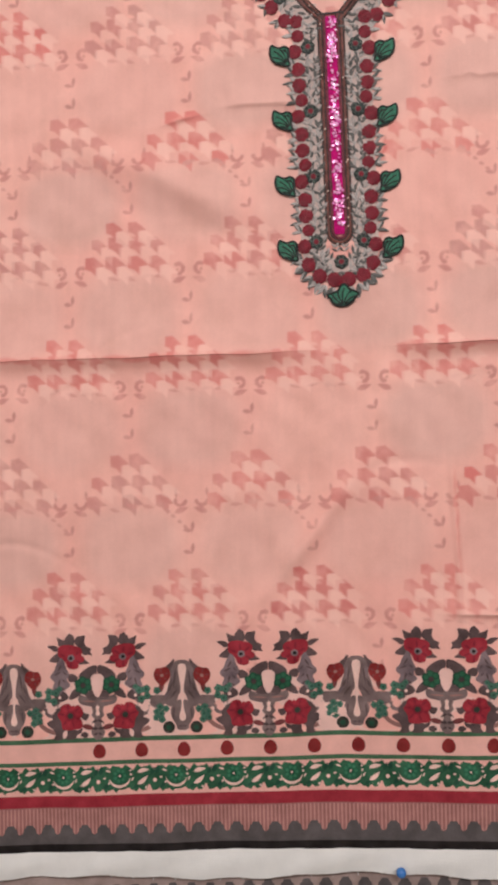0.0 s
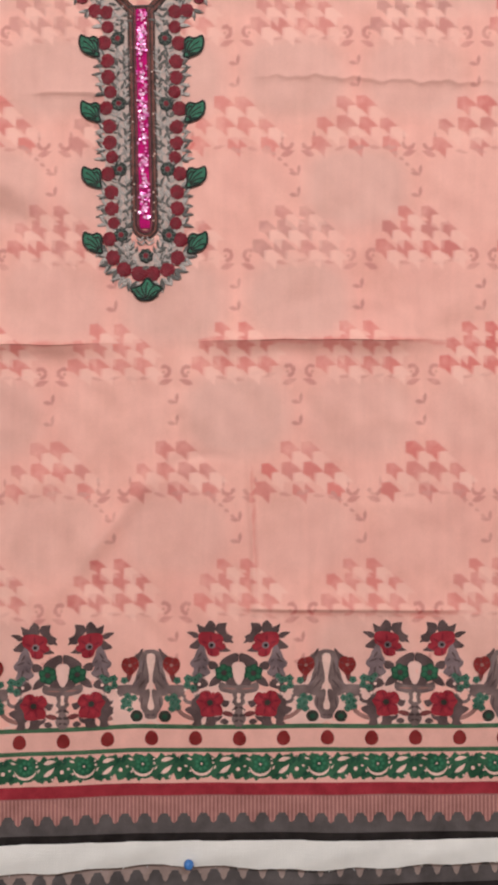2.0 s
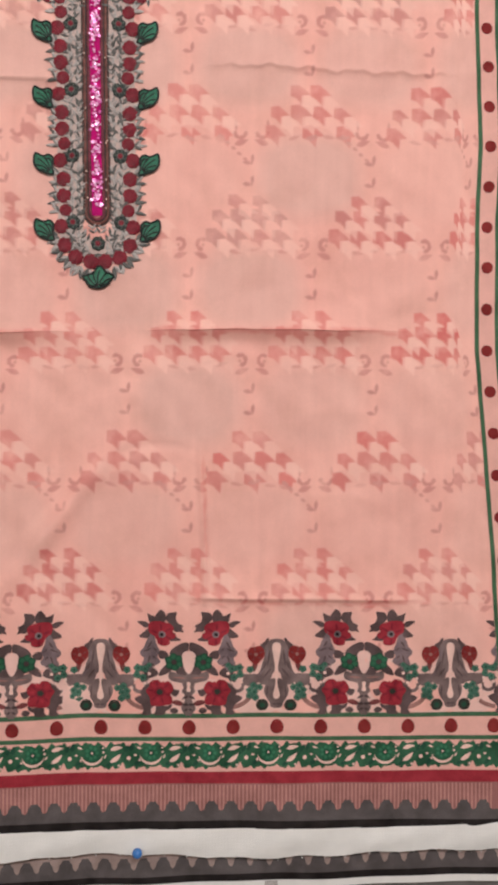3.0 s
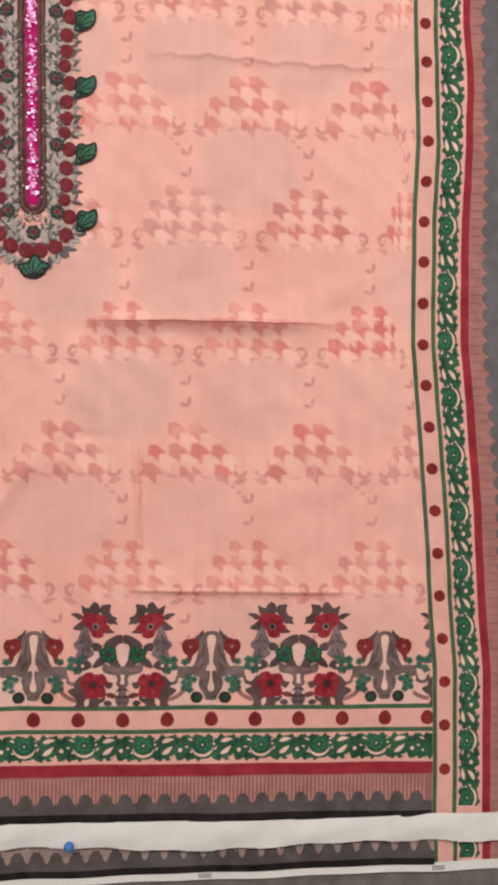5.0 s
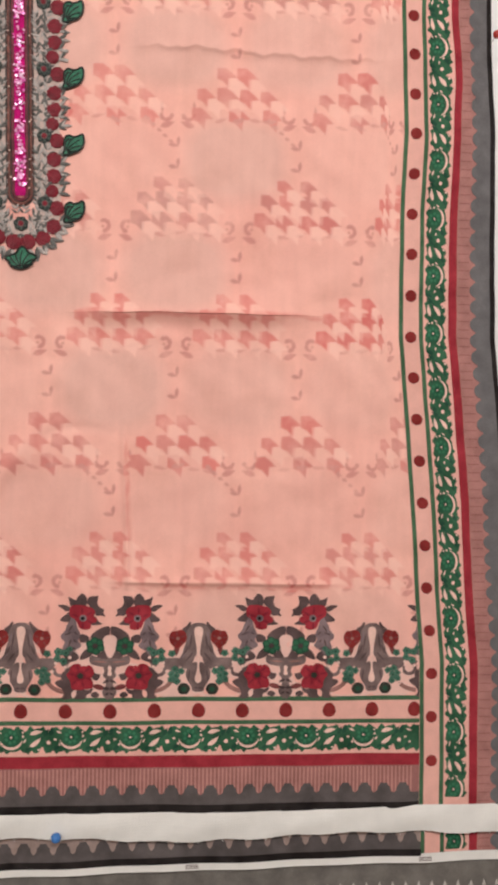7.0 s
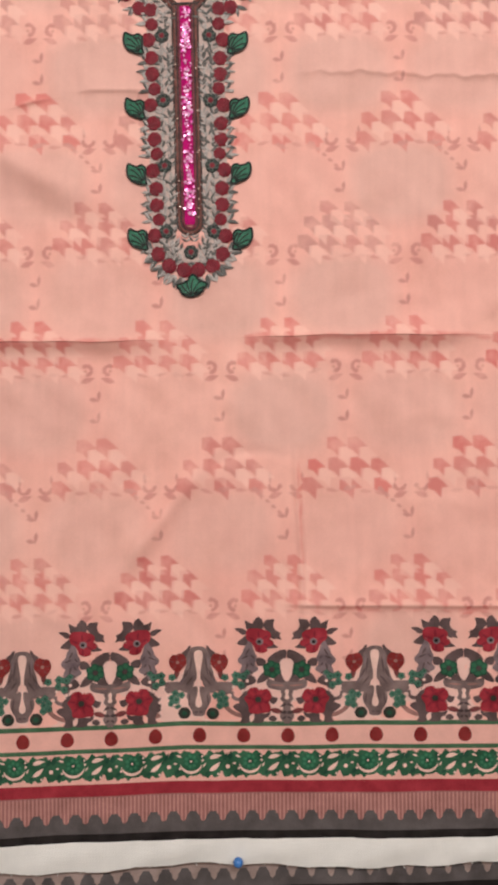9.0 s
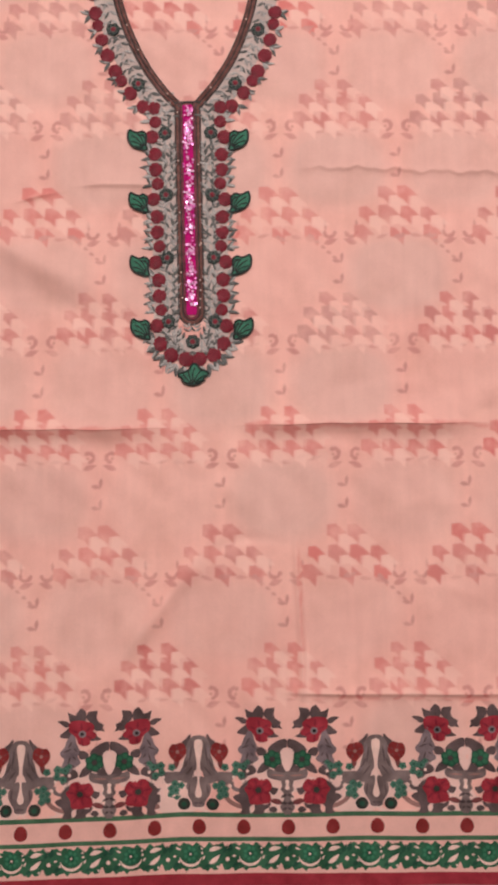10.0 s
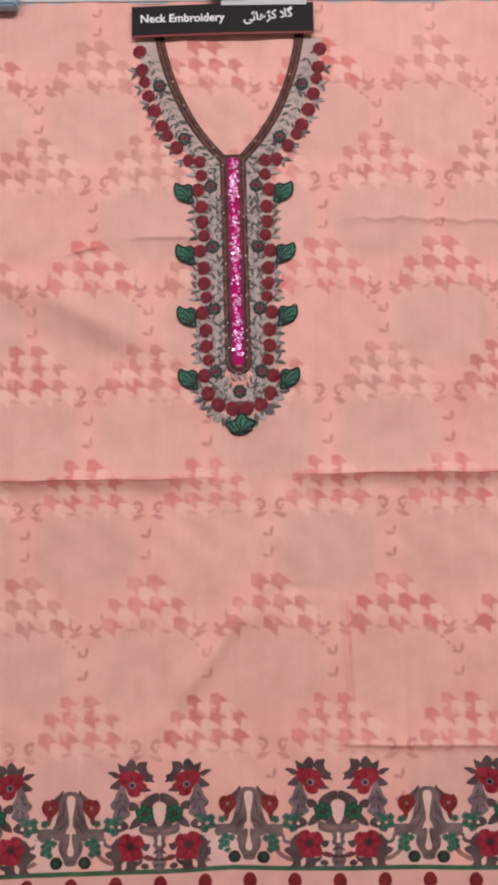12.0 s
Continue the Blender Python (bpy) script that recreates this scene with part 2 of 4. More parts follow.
def relief(u, v):
    """How far the cloth stands in front of the board plane, towards the viewer."""
    u, v = np.asarray(u, float), np.asarray(v, float)
    h = 0.0012 * np.sin(u * 31 + 2.0 * np.sin(v * 9)) * np.sin(v * 17 + 1.3)
    h += 0.0009 * np.sin(u * 57 + v * 23) * np.sin(v * 39 - u * 11 + 0.7)
    body = smooth(0.93, 1.0, v)
    h += 0.0007 * body * np.sin(u * 90 + 3 * np.sin(v * 31)) * np.sin(v * 71 + u * 37)
    # the long fold: cloth above hangs over a sharp line
    along = fold_along(u)
    d = v - V_CREASE
    h += along * np.where(d > 0, 0.0108 * np.exp(-d / 0.022), 0.0098 * np.exp(-(np.abs(d) / 0.0095) ** 1.5))
    # lesser folds
    a2 = smooth(0.10, 0.16, u) * (1 - smooth(0.30, 0.40, u))
    d = v - (1.536 + 0.003 * np.sin(u * 14) + 0.0012 * np.sin(u * 150) + 0.0008 * np.sin(u * 330))
    h += a2 * np.where(d > 0, 0.0032 * np.exp(-d / 0.010), 0.0032 * np.exp(d / 0.0026))
    a3 = smooth(0.09, 0.13, u) * (1 - smooth(0.28, 0.34, u))
    d = v - (1.009 - 0.01 * (u - 0.2))
    h += a3 * np.where(d > 0, 0.0054 * np.exp(-d / 0.012), 0.0054 * np.exp(d / 0.0034))
    a4 = smooth(-0.12, -0.085, u) * (1 - smooth(-0.05, -0.03, u))
    d = v - 1.522
    h += a4 * np.where(d > 0, 0.0034 * np.exp(-d / 0.007), 0.0034 * np.exp(d / 0.0022))
    # upright ironing fold and slanting soft folds
    h += 0.0030 * bump_line(u - 0.113 - 0.003 * np.sin(v * 20), 0.0034) * (1 - smooth(1.12, 1.18, v)) * smooth(1.0, 1.02, v)
    slant = (u + 0.02) - 0.75 * (v - 1.10)
    h += 0.0080 * bump_line(slant, 0.014) * bump_line(v - 1.09, 0.055)
    slant = (v - 1.455) + 0.45 * (u + 0.18)
    h += 0.0066 * bump_line(slant, 0.016) * bump_line(u + 0.18, 0.09)
    slant = (v - 1.41) + 0.30 * (u + 0.16)
    h -= 0.0034 * bump_line(slant, 0.014) * bump_line(u + 0.16, 0.08)
    # many slight creases in all directions
    if u.size < 4000:
        cu, cv, turn, length, width, high = SLIGHT.reshape(6, -1, *[1] * np.broadcast(u, v).ndim)
        a, b = (u - cu) * np.cos(turn) + (v - cv) * np.sin(turn), (v - cv) * np.cos(turn) - (u - cu) * np.sin(turn)
        h = h + np.sum(high * np.exp(-(a / length) ** 2 - ((b + 6 * a * a) / width) ** 2), 0)
    else:
        for cu, cv, turn, length, width, high in SLIGHT.T:
            a, b = (u - cu) * math.cos(turn) + (v - cv) * math.sin(turn), (v - cv) * math.cos(turn) - (u - cu) * math.sin(turn)
            near = np.abs(a) < 3 * length
            h[near] += high * np.exp(-(a[near] / length) ** 2 - ((b[near] + 6 * a[near] ** 2) / width) ** 2)
    # small pucker
    d = (v - 1.510) - 0.25 * (u + 0.152)
    h += 0.0048 * bump_line(u + 0.152, 0.016) * np.where(d > 0, np.exp(-d / 0.005), np.exp(d / 0.002))
    return h


def hang(u, v, lift=0.0):
    x, z = warp(u, v)
    y = -relief(u, v) - lift
    return np.stack(np.broadcast_arrays(x, y, z), -1)


def shade_smooth(me):
    me.polygons.foreach_set("use_smooth", [True] * len(me.polygons))


def mesh_of(name, verts, faces, mat, parent=None, label="", smooth_faces=True):
    """One mesh object under a thing, or of its own."""
    me = bpy.data.meshes.new(name)
    me.from_pydata([tuple(map(float, v)) for v in verts], [], faces)
    if mat:
        me.materials.append(mat)
    if smooth_faces:
        shade_smooth(me)
    ob = new(name, me)
    ob.parent = parent
    if label:
        ob["label"] = label
    return ob


def grid_mesh(name, us, vs, place, mat):
    nu, nv = len(us), len(vs)
    uu, vv = np.meshgrid(us, vs)
    pts = place(uu.ravel(), vv.ravel())
    i = (np.arange(nv - 1)[:, None] * nu + np.arange(nu - 1)[None, :]).ravel()
    quads = np.stack([i, i + 1, i + nu + 1, i + nu], -1).astype(np.int32)
    me = bpy.data.meshes.new(name)
    me.vertices.add(len(pts))
    me.vertices.foreach_set("co", pts.astype(np.float32).ravel())
    me.loops.add(quads.size)
    me.loops.foreach_set("vertex_index", quads.ravel())
    me.polygons.add(len(quads))
    me.polygons.foreach_set("loop_start", np.arange(0, quads.size, 4, dtype=np.int32))
    me.update(calc_edges=True)
    shade_smooth(me)
    me.materials.append(mat)
    return me, uu, vv


# ---- flat shapes in print space ----
def disc(cu, cv, r, n=20, lobes=0, depth=0.0, turn=0.0, sy=1.0):
    a = np.arange(n) * 2 * math.pi / n
    rr = r * (1 + depth * np.cos(lobes * (a - turn)))
    return np.stack([cu + rr * np.cos(a), cv + sy * rr * np.sin(a)], -1)


def leaf(cu, cv, length, width, angle, n=7, bend=0.0):
    """An almond with its base at (cu, cv), pointing along angle in degrees."""
    t = np.linspace(0, 1, n)
    w = width / 2 * np.sin(math.pi * t ** 0.8)
    up = np.stack([t * length, w + bend * length * t * (1 - t)], -1)
    down = np.stack([t * length, -w + bend * length * t * (1 - t)], -1)[::-1][1:-1]
    p = np.concatenate([up, down])
    c, s = math.cos(radians(angle)), math.sin(radians(angle))
    return np.stack([cu + p[:, 0] * c - p[:, 1] * s, cv + p[:, 0] * s + p[:, 1] * c], -1)


def shift(poly, du, dv):
    return np.asarray(poly, float) + (du, dv)


def fan(polys, lift, place=hang, dome=0.0):
    """Vertices and faces of closed shapes laid on the cloth; dome raises their middles."""
    verts, faces = [], []
    for p in polys:
        p = np.asarray(p, float)
        c = p.mean(0)
        n, b = len(p), len(verts)
        ring = place(p[:, 0], p[:, 1], lift)
        q = c + (p - c) * 0.6
        inner = place(q[:, 0], q[:, 1], lift + dome * 0.8)
        mid = place(c[0:1], c[1:2], lift + dome)
        verts += list(ring) + list(inner) + list(mid)
        for k in range(n):
            k2 = (k + 1) % n
            faces.append((b + k, b + k2, b + n + k2, b + n + k))
            faces.append((b + n + k, b + n + k2, b + 2 * n))
    return verts, faces


def lay(name, polys, mat, parent, lift=0.0004, dome=0.0, label="", place=hang):
    v, f = fan(polys, lift, place, dome)
    return mesh_of(name, v, f, mat, parent, label)


def ribbon_pts(path, widths, lift, place=hang, dome=0.0):
    path = np.asarray(path, float)
    tang = np.gradient(path, axis=0)
    tang /= np.linalg.norm(tang, axis=1)[:, None] + 1e-9
    nor = np.stack([-tang[:, 1], tang[:, 0]], -1)
    w = np.broadcast_to(np.asarray(widths, float), (len(path),))[:, None] / 2
    cols = []
    for k, d in ((-1, 0), (-0.5, 0.8), (0, 1), (0.5, 0.8), (1, 0)) if dome else ((-1, 0), (1, 0)):
        p = path + nor * w * k
        cols.append(place(p[:, 0], p[:, 1], lift + dome * d))
    m = len(cols)
    verts = [c[i] for i in range(len(path)) for c in cols]
    faces = [(i * m + j, i * m + j + 1, (i + 1) * m + j + 1, (i + 1) * m + j) for i in range(len(path) - 1) for j in range(m - 1)]
    return verts, faces


def ribbon(name, paths, width, mat, parent, lift=0.0004, dome=0.0, label="", place=hang):
    verts, faces = [], []
    for p in paths:
        v, f = ribbon_pts(p, width, lift, place, dome)
        faces += [tuple(i + len(verts) for i in q) for q in f]
        verts += v
    return mesh_of(name, verts, faces, mat, parent, label)


def line(u0, v0, u1, v1, step=0.006):
    n = max(2, int(math.hypot(u1 - u0, v1 - v0) / step))
    return np.stack([np.linspace(u0, u1, n), np.linspace(v0, v1, n)], -1)


def bezier(p0, p1, p2, n=16):
    t = np.linspace(0, 1, n)[:, None]
    return (1 - t) ** 2 * np.array(p0) + 2 * t * (1 - t) * np.array(p1) + t * t * np.array(p2)


def arc(cu, cv, r, a0, a1, n=12, sy=1.0):
    a = np.radians(np.linspace(a0, a1, n))
    return np.stack([cu + r * np.cos(a), cv + sy * r * np.sin(a)], -1)


# ---- the faint houndstooth of the ground print ----
TOOTH = np.array([(-7.4, 7.6), (1.5, 8.4), (7.0, 4.0), (13.5, -2.0), (6.2, -2.6), (5.2, -13.0), (-1.5, -6.0), (-7.6, -3.6)]) * 0.001


def cluster(kind, rng):
    """Teeth of one motif round its middle: (du, dv, scale, dark?)."""
    p, q = 0.0212, 0.0208
    out = []
    if kind:
        rows = [((-0.6, 0.35), 1.0), ((-1.55, -0.55, 0.45, 1.4), 0.0), ((-1.75, 0.0, 1.6), -0.95)]
    else:
        rows = [((-0.75, 0.35), 1.2), ((-1.5, -0.6, 0.4, 1.25), 0.45), ((-1.75, -0.75, 0.35, 1.35), -0.5)]
    for cells, r in rows:
        for c in cells:
            s = 0.86 if (abs(c) > 1.2 and r > -0.4) or r > 1.1 else 1.04
            out.append((c * p, r * q, s * rng.uniform(0.9, 1.05), True))
            if r > -0.6:
                out.append((c * p + 0.0104, r * q - 0.0098, 0.92, False))
    return out


def soft_inside(uu, vv, poly, edge):
    """1 inside a shape, 0 outside, with a soft rim."""
    inside = np.zeros(uu.shape, bool)
    dist = np.full(uu.shape, 9.0)
    for (x0, y0), (x1, y1) in zip(poly, np.roll(poly, -1, 0)):
        cross = (y0 > vv) != (y1 > vv)
        inside ^= cross & (uu < (x1 - x0) * (vv - y0) / (y1 - y0 + 1e-12) + x0)
        t = np.clip(((uu - x0) * (x1 - x0) + (vv - y0) * (y1 - y0)) / ((x1 - x0) ** 2 + (y1 - y0) ** 2 + 1e-12), 0, 1)
        dist = np.minimum(dist, np.hypot(uu - x0 - t * (x1 - x0), vv - y0 - t * (y1 - y0)))
    return np.clip(0.5 + np.where(inside, dist, -dist) / edge, 0, 1)


def print_layer(us, vs):
    rng = random.Random(5)
    layer = np.zeros((len(vs), len(us), 4), np.float32)

    def stamp(poly, channel, value, red=None, edge=0.0016):
        poly = np.asarray(poly, float)
        i0, i1 = np.searchsorted(us, poly[:, 0].min() - edge), np.searchsorted(us, poly[:, 0].max() + edge)
        j0, j1 = np.searchsorted(vs, poly[:, 1].min() - edge), np.searchsorted(vs, poly[:, 1].max() + edge)
        if i1 - i0 < 2 or j1 - j0 < 2:
            return
        a, b = np.meshgrid(us[i0:i1], vs[j0:j1])
        m = soft_inside(a, b, poly, edge) * value
        part = layer[j0:j1, i0:i1]
        part[..., channel] = np.maximum(part[..., channel], m)
        if red is not None:
            part[..., 2] = np.where(m > 0.02, red, part[..., 2])

    for k in range(-1, 8):
        vc = 1.0275 + 0.1200 * k - 0.00105 * k * k
        hooked = k in (-1, 1, 4, 6)
        for c in range(-5, 6):
            uc = -0.0250 + 0.1250 * c + (0.0630 if k % 2 else 0.0) - 0.004 * (vc - 1.05)
            uc = 0.03 + (uc - 0.03) * (1 - 0.045 * (vc - 1.03) / 0.67)
            red = rng.choice((0.1, 0.3, 0.55, 0.8, 1.0))
            if abs(vc - V_CREASE) < 0.03 or vc < 1.06:
                red = 1.25 if vc > 1.1 else max(red, 0.8)
            strength = rng.uniform(0.65, 1.0)
            if vc > 0.96:
                for du, dv, s, dark in cluster(hooked, rng):
                    poly = TOOTH * s + (uc + du, vc + dv)
                    if dark:
                        stamp(poly, 0, strength * rng.uniform(0.75, 1.0), max(0, red + rng.uniform(-0.25, 0.25)))
                    else:
                        stamp(poly, 1, rng.uniform(0.3, 0.7))
                # smudged dashes under the motif
                for du in (-0.022, -0.004, 0.012, 0.026):
                    stamp(leaf(uc + du, vc - 0.0235 + rng.uniform(-0.002, 0.002), 0.013, 0.004, rng.uniform(-20, 20)), 0, 0.5, 0.3)
                # scrolls on either side
                for side in (-1, 1):
                    su = uc + 0.0625 - side * 0.011
                    lo, hi, r = (-80, 130, 0.0046) if not hooked else (-165, -10, 0.0058)
                    for a0 in range(lo, hi, 18):
                        a = radians(a0 if side > 0 else 180 - a0)
                        stamp(disc(su + r * math.cos(a), vc - 0.0175 + 1.1 * r * math.sin(a), 0.0019 * rng.uniform(0.8, 1.3), 8), 0, 0.85, 0.2)
                    if hooked:
                        stamp(leaf(su - side * 0.005, vc - 0.006, 0.011, 0.003, -85), 0, 0.7, 0.2)
                    else:
                        stamp(disc(su - side * 0.0012, vc - 0.0185, 0.0016, 8), 0, 0.7, 0.2)
                    stamp(leaf(su - side * 0.006, vc - 0.031, 0.015, 0.0062, 20 if side > 0 else 160), 0, 0.75, 0.25)
                if hooked:
                    for t in (0, 0.25, 0.5, 0.75, 1):
                        stamp(leaf(uc + 0.030 + 0.024 * t, vc - 0.022 - 0.022 * t, 0.0060, 0.0032, -42 + 14 * (-1) ** int(8 * t)), 0, 0.7, 0.2)
                # pairs of ticks climbing towards the next motif
                for n in range(2):
                    tv = vc - 0.045 - 0.0215 * n
                    tu = uc + 0.0610
                    stamp(leaf(tu + 0.003, tv + 0.005, 0.011, 0.0036, -95), 0, 0.9, 0.1)
                    stamp(leaf(tu - 0.007, tv - 0.003, 0.010, 0.0042, -10), 0, 0.85, 0.1)
            # greyer ovals in the open fields
            stamp(disc(uc, vc - 0.0620, 0.0530, 28, 4, 0.05, 0.78, 0.80), 3, rng.choice((0.2, 0.35, 0.5, 0.65, 0.8)), edge=0.020)
    # reddish shade of the level folds, painted into the print colour as uneven streaks
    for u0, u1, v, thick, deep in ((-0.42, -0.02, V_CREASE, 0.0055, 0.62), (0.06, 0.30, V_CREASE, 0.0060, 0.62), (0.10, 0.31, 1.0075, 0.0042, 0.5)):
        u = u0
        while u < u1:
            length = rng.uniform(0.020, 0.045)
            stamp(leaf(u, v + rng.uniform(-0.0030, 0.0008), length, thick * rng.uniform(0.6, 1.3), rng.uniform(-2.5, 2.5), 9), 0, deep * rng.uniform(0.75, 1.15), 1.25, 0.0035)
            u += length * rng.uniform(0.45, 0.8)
    # the same painted shade down the upright fold
    for v in np.arange(1.005, 1.14, 0.017):
        stamp(leaf(0.1135 + 0.003 * math.sin(v * 20), v, 0.026, 0.0036, 90 + rng.uniform(-4, 4)), 0, rng.uniform(0.25, 0.5), 1.1, 0.003)
    return layer


CREASE_ROWS = V_CREASE + np.array([-0.0008, -0.0003, 0.0003, 0.0008])
cloth_u = np.arange(U0, U1 + 0.0008, 0.0013)
cloth_v = np.sort(np.concatenate([np.arange(V0, V1, 0.0013), CREASE_ROWS]))
shirt_me, UU, VV = grid_mesh("shirt_fabric", cloth_u, cloth_v, hang, M_CLOTH)
shirt = tagged(new("shirt_fabric", shirt_me), "salmon pink printed cotton shirt panel hung flat with creases", "fabric")
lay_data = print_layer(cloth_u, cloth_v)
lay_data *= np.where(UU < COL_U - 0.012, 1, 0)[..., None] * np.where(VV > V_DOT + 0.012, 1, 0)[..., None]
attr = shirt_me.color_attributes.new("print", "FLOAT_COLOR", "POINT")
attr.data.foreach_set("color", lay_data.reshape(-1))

# ---- the place ----
def slab(name, x0, x1, y0, y1, z0, z1, mat, label, category, bevel=0.0):
    bm = bmesh.new()
    bmesh.ops.create_cube(bm, size=1)
    for vert in bm.verts:
        vert.co = Vector(((x0 + x1) / 2 + vert.co.x * (x1 - x0), (y0 + y1) / 2 + vert.co.y * (y1 - y0), (z0 + z1) / 2 + vert.co.z * (z1 - z0)))
    if bevel:
        bmesh.ops.bevel(bm, geom=bm.edges[:], offset=bevel, segments=2, affect="EDGES")
    me = bpy.data.meshes.new(name)
    bm.to_mesh(me)
    bm.free()
    me.materials.append(mat)
    return tagged(new(name, me), label, category, kind="structure")


slab("wall_north", -2.6, 2.6, 0.022, 0.14, 0, 2.7, M_WALL, "white painted display wall behind the hanging fabric", "wall")
slab("wall_south", -2.6, 2.6, -3.62, -3.5, 0, 2.7, M_ROOM, "plain off-white wall", "wall")
slab("wall_west", -2.72, -2.6, -3.62, 0.14, 0, 2.7, M_ROOM, "plain off-white wall", "wall")
slab("wall_east", 2.6, 2.72, -3.62, 0.14, 0, 2.7, M_ROOM, "plain off-white wall", "wall")
slab("floor", -2.72, 2.72, -3.62, 0.14, -0.1, 0.0, M_FLOOR, "plain grey tiled floor", "floor")
slab("ceiling", -2.72, 2.72, -3.62, 0.14, 2.7, 2.8, M_ROOM, "plain off-white ceiling", "ceiling")

# ---- border along the hem ----
HEM_U0, HEM_U1 = U0 + 0.002, COL_U - 0.0125


def hem_strip(name, r0, r1, mat, lift, label="", rows=2):
    us, vs = np.arange(HEM_U0, HEM_U1 + 0.002, 0.004), np.linspace(V_DOT + r0, V_DOT + r1, rows)
    us[-1] = HEM_U1
    me, _, _ = grid_mesh(name, us, vs, lambda a, b: hang(a, b, lift), mat)
    ob = new(name, me)
    ob.parent = shirt
    if label:
        ob["label"] = label
    return ob


hem_strip("ground_band", -0.0440, 0.0110, M_BLUSH, 0.0002, rows=8)
hem_strip("border_line", 0.0093, 0.0137, M_GREEN_LINE, 0.0005, "printed green line")
hem_strip("border_line", -0.0136, -0.0094, M_GREEN_LINE, 0.0005, "printed green line")
hem_strip("red_stripe", -0.0556, -0.0438, M_RED, 0.0005, "printed crimson stripe", 3)
hem_strip("hatched_band", -0.0850, -0.0556, M_HATCH, 0.0002, "dusty rose hatched band", 5)
hem_strip("grey_band", -0.0930, -0.0828, M_GREY, 0.0004, "dark grey printed band", 3)
hem_strip("black_edge", -0.1008, -0.0925, M_BLACK, 0.0006, "black hem edge", 3)

for k in range(-8, 11):
    u = HOLE_U + k * DOT_STEP + 0.0008
    if HEM_U0 + 0.01 < u < HEM_U1 - 0.001:
        lay("dot", [disc(u, V_DOT, 0.0066, 20, 3, 0.035, math.pi / 2, 1.10)], M_MAROON, shirt, 0.0006)

# ---- printed bands: vines, teeth, stripes ----
def along_hem(s, w, lift=0.0):
    return hang(s, V_DOT - 0.0276 + np.asarray(w), lift)


VINE_COL = COL_U + 0.0248


def up_side(s, w, lift=0.0):
    return hang(VINE_COL - 0.84 * np.asarray(w), s, lift)


def vine_period(s0, s1, length, place, parent):
    """One repeat of the green vine: a scalloped green ground, a round flower over a pale cup, slit leaves and berries."""
    mm = length / 0.0587
    n = 40
    s = np.linspace(s0, s1, n)
    ph = (s - s0) / length * 2 * math.pi
    top = 11.6 + 1.1 * np.sin(5 * ph) + 0.8 * np.sin(9 * ph + 1) - 3.2 * np.exp(-((s - s0) / length * 58.7 - 21) ** 2 / 5) - 3.6 * np.exp(-((s - s0) / length * 58.7 - 44) ** 2 / 6)
    low = -12.2 + 1.2 * np.sin(6 * ph + 2) + 0.8 * np.sin(11 * ph) + 3.5 * np.exp(-((s - s0) / length * 58.7 - 15) ** 2 / 5) + 4.2 * np.exp(-((s - s0) / length * 58.7 - 38) ** 2 / 7)
    verts, faces = [], []
    for k in range(n):
        for t in (0, 0.25, 0.5, 0.75, 1):
            verts.append(place(s[k:k + 1], np.array([low[k] + (top[k] - low[k]) * t]) * 0.001, 0.0005)[0])
    for k in range(n - 1):
        for t in range(4):
            faces.append((k * 5 + t, k * 5 + t + 5, k * 5 + t + 6, k * 5 + t + 1))
    vine = mesh_of("vine", verts, faces, M_GREEN, parent)

    def at(poly):
        return np.asarray(poly, float) * (0.001 * mm, 0.001) + (s0, 0)

    def whole(polys):
        return [p for p in polys if p[:, 0].max() < s1]

    if s1 < s0 + 0.018:
        return
    flower = lay("vine_flower", [at(disc(8, 2.5, 7.8, 28, 7, 0.09))], M_TEAL_DEEP, vine, 0.0008, place=place)
    lay("petal", [at(disc(8 + 5.2 * math.cos(a), 2.5 + 5.2 * math.sin(a), 1.7, 8)) for a in (2 * math.pi * j / 7 for j in range(7))], M_VINE_LIGHT, flower, 0.0009, place=place)
    lay("ring", [at(disc(8, 2.5, 2.6, 12))], M_GREEN_DARK, flower, 0.0010, place=place)
    lay("heart", [at(disc(8, 2.5, 1.1, 8))], M_CREAM, flower, 0.0012, place=place)
    pale = [at(disc(19.5, 3.5, 1.2, 8)), at(disc(19, 7.5, 1.0, 8)), at(disc(44.5, -2.5, 2.1, 10)), at(disc(51, 0.5, 1.6, 8, sy=0.6)),
            at(leaf(26, 5.5, 13, 4.4, 12, bend=0.2)), at(leaf(26, -6.5, 14, 4.6, 38, bend=-0.25)), at(leaf(52, 8.5, 6, 2, -20)), at(leaf(20, -3, 5, 1.6, 60)),
            at(disc(35, -9.5, 1.2, 8)), at(disc(55.5, -4.5, 1.2, 8))]
    lay("pale_leaf", whole(pale), M_CREAM, vine, 0.0009, place=place)
    cup = arc(8, 2.5, 11.2, 195, 345, 15, 0.95)
    ribbon("pale_cup", [at(cup)], np.array([0.4, 0.9, 1.4, 1.9, 2.3, 2.5, 2.6, 2.6, 2.6, 2.5, 2.3, 1.9, 1.4, 0.9, 0.4]) * 0.001, M_CREAM, vine, 0.0010, 0.00001, place=place)
    dark = [at(leaf(15, 9, 8, 3, -30)), at(leaf(40, 3, 9, 4, 60)), at(leaf(46, 4, 9, 5, 75)), at(leaf(50, -10, 9, 4, 40)), at(leaf(22, -10, 7, 3, 30)), at(leaf(33, 1, 8, 2.4, 10))]
    if whole(dark):
        lay("shade_leaf", whole(dark), M_GREEN_DARK, vine, 0.0007, place=place)


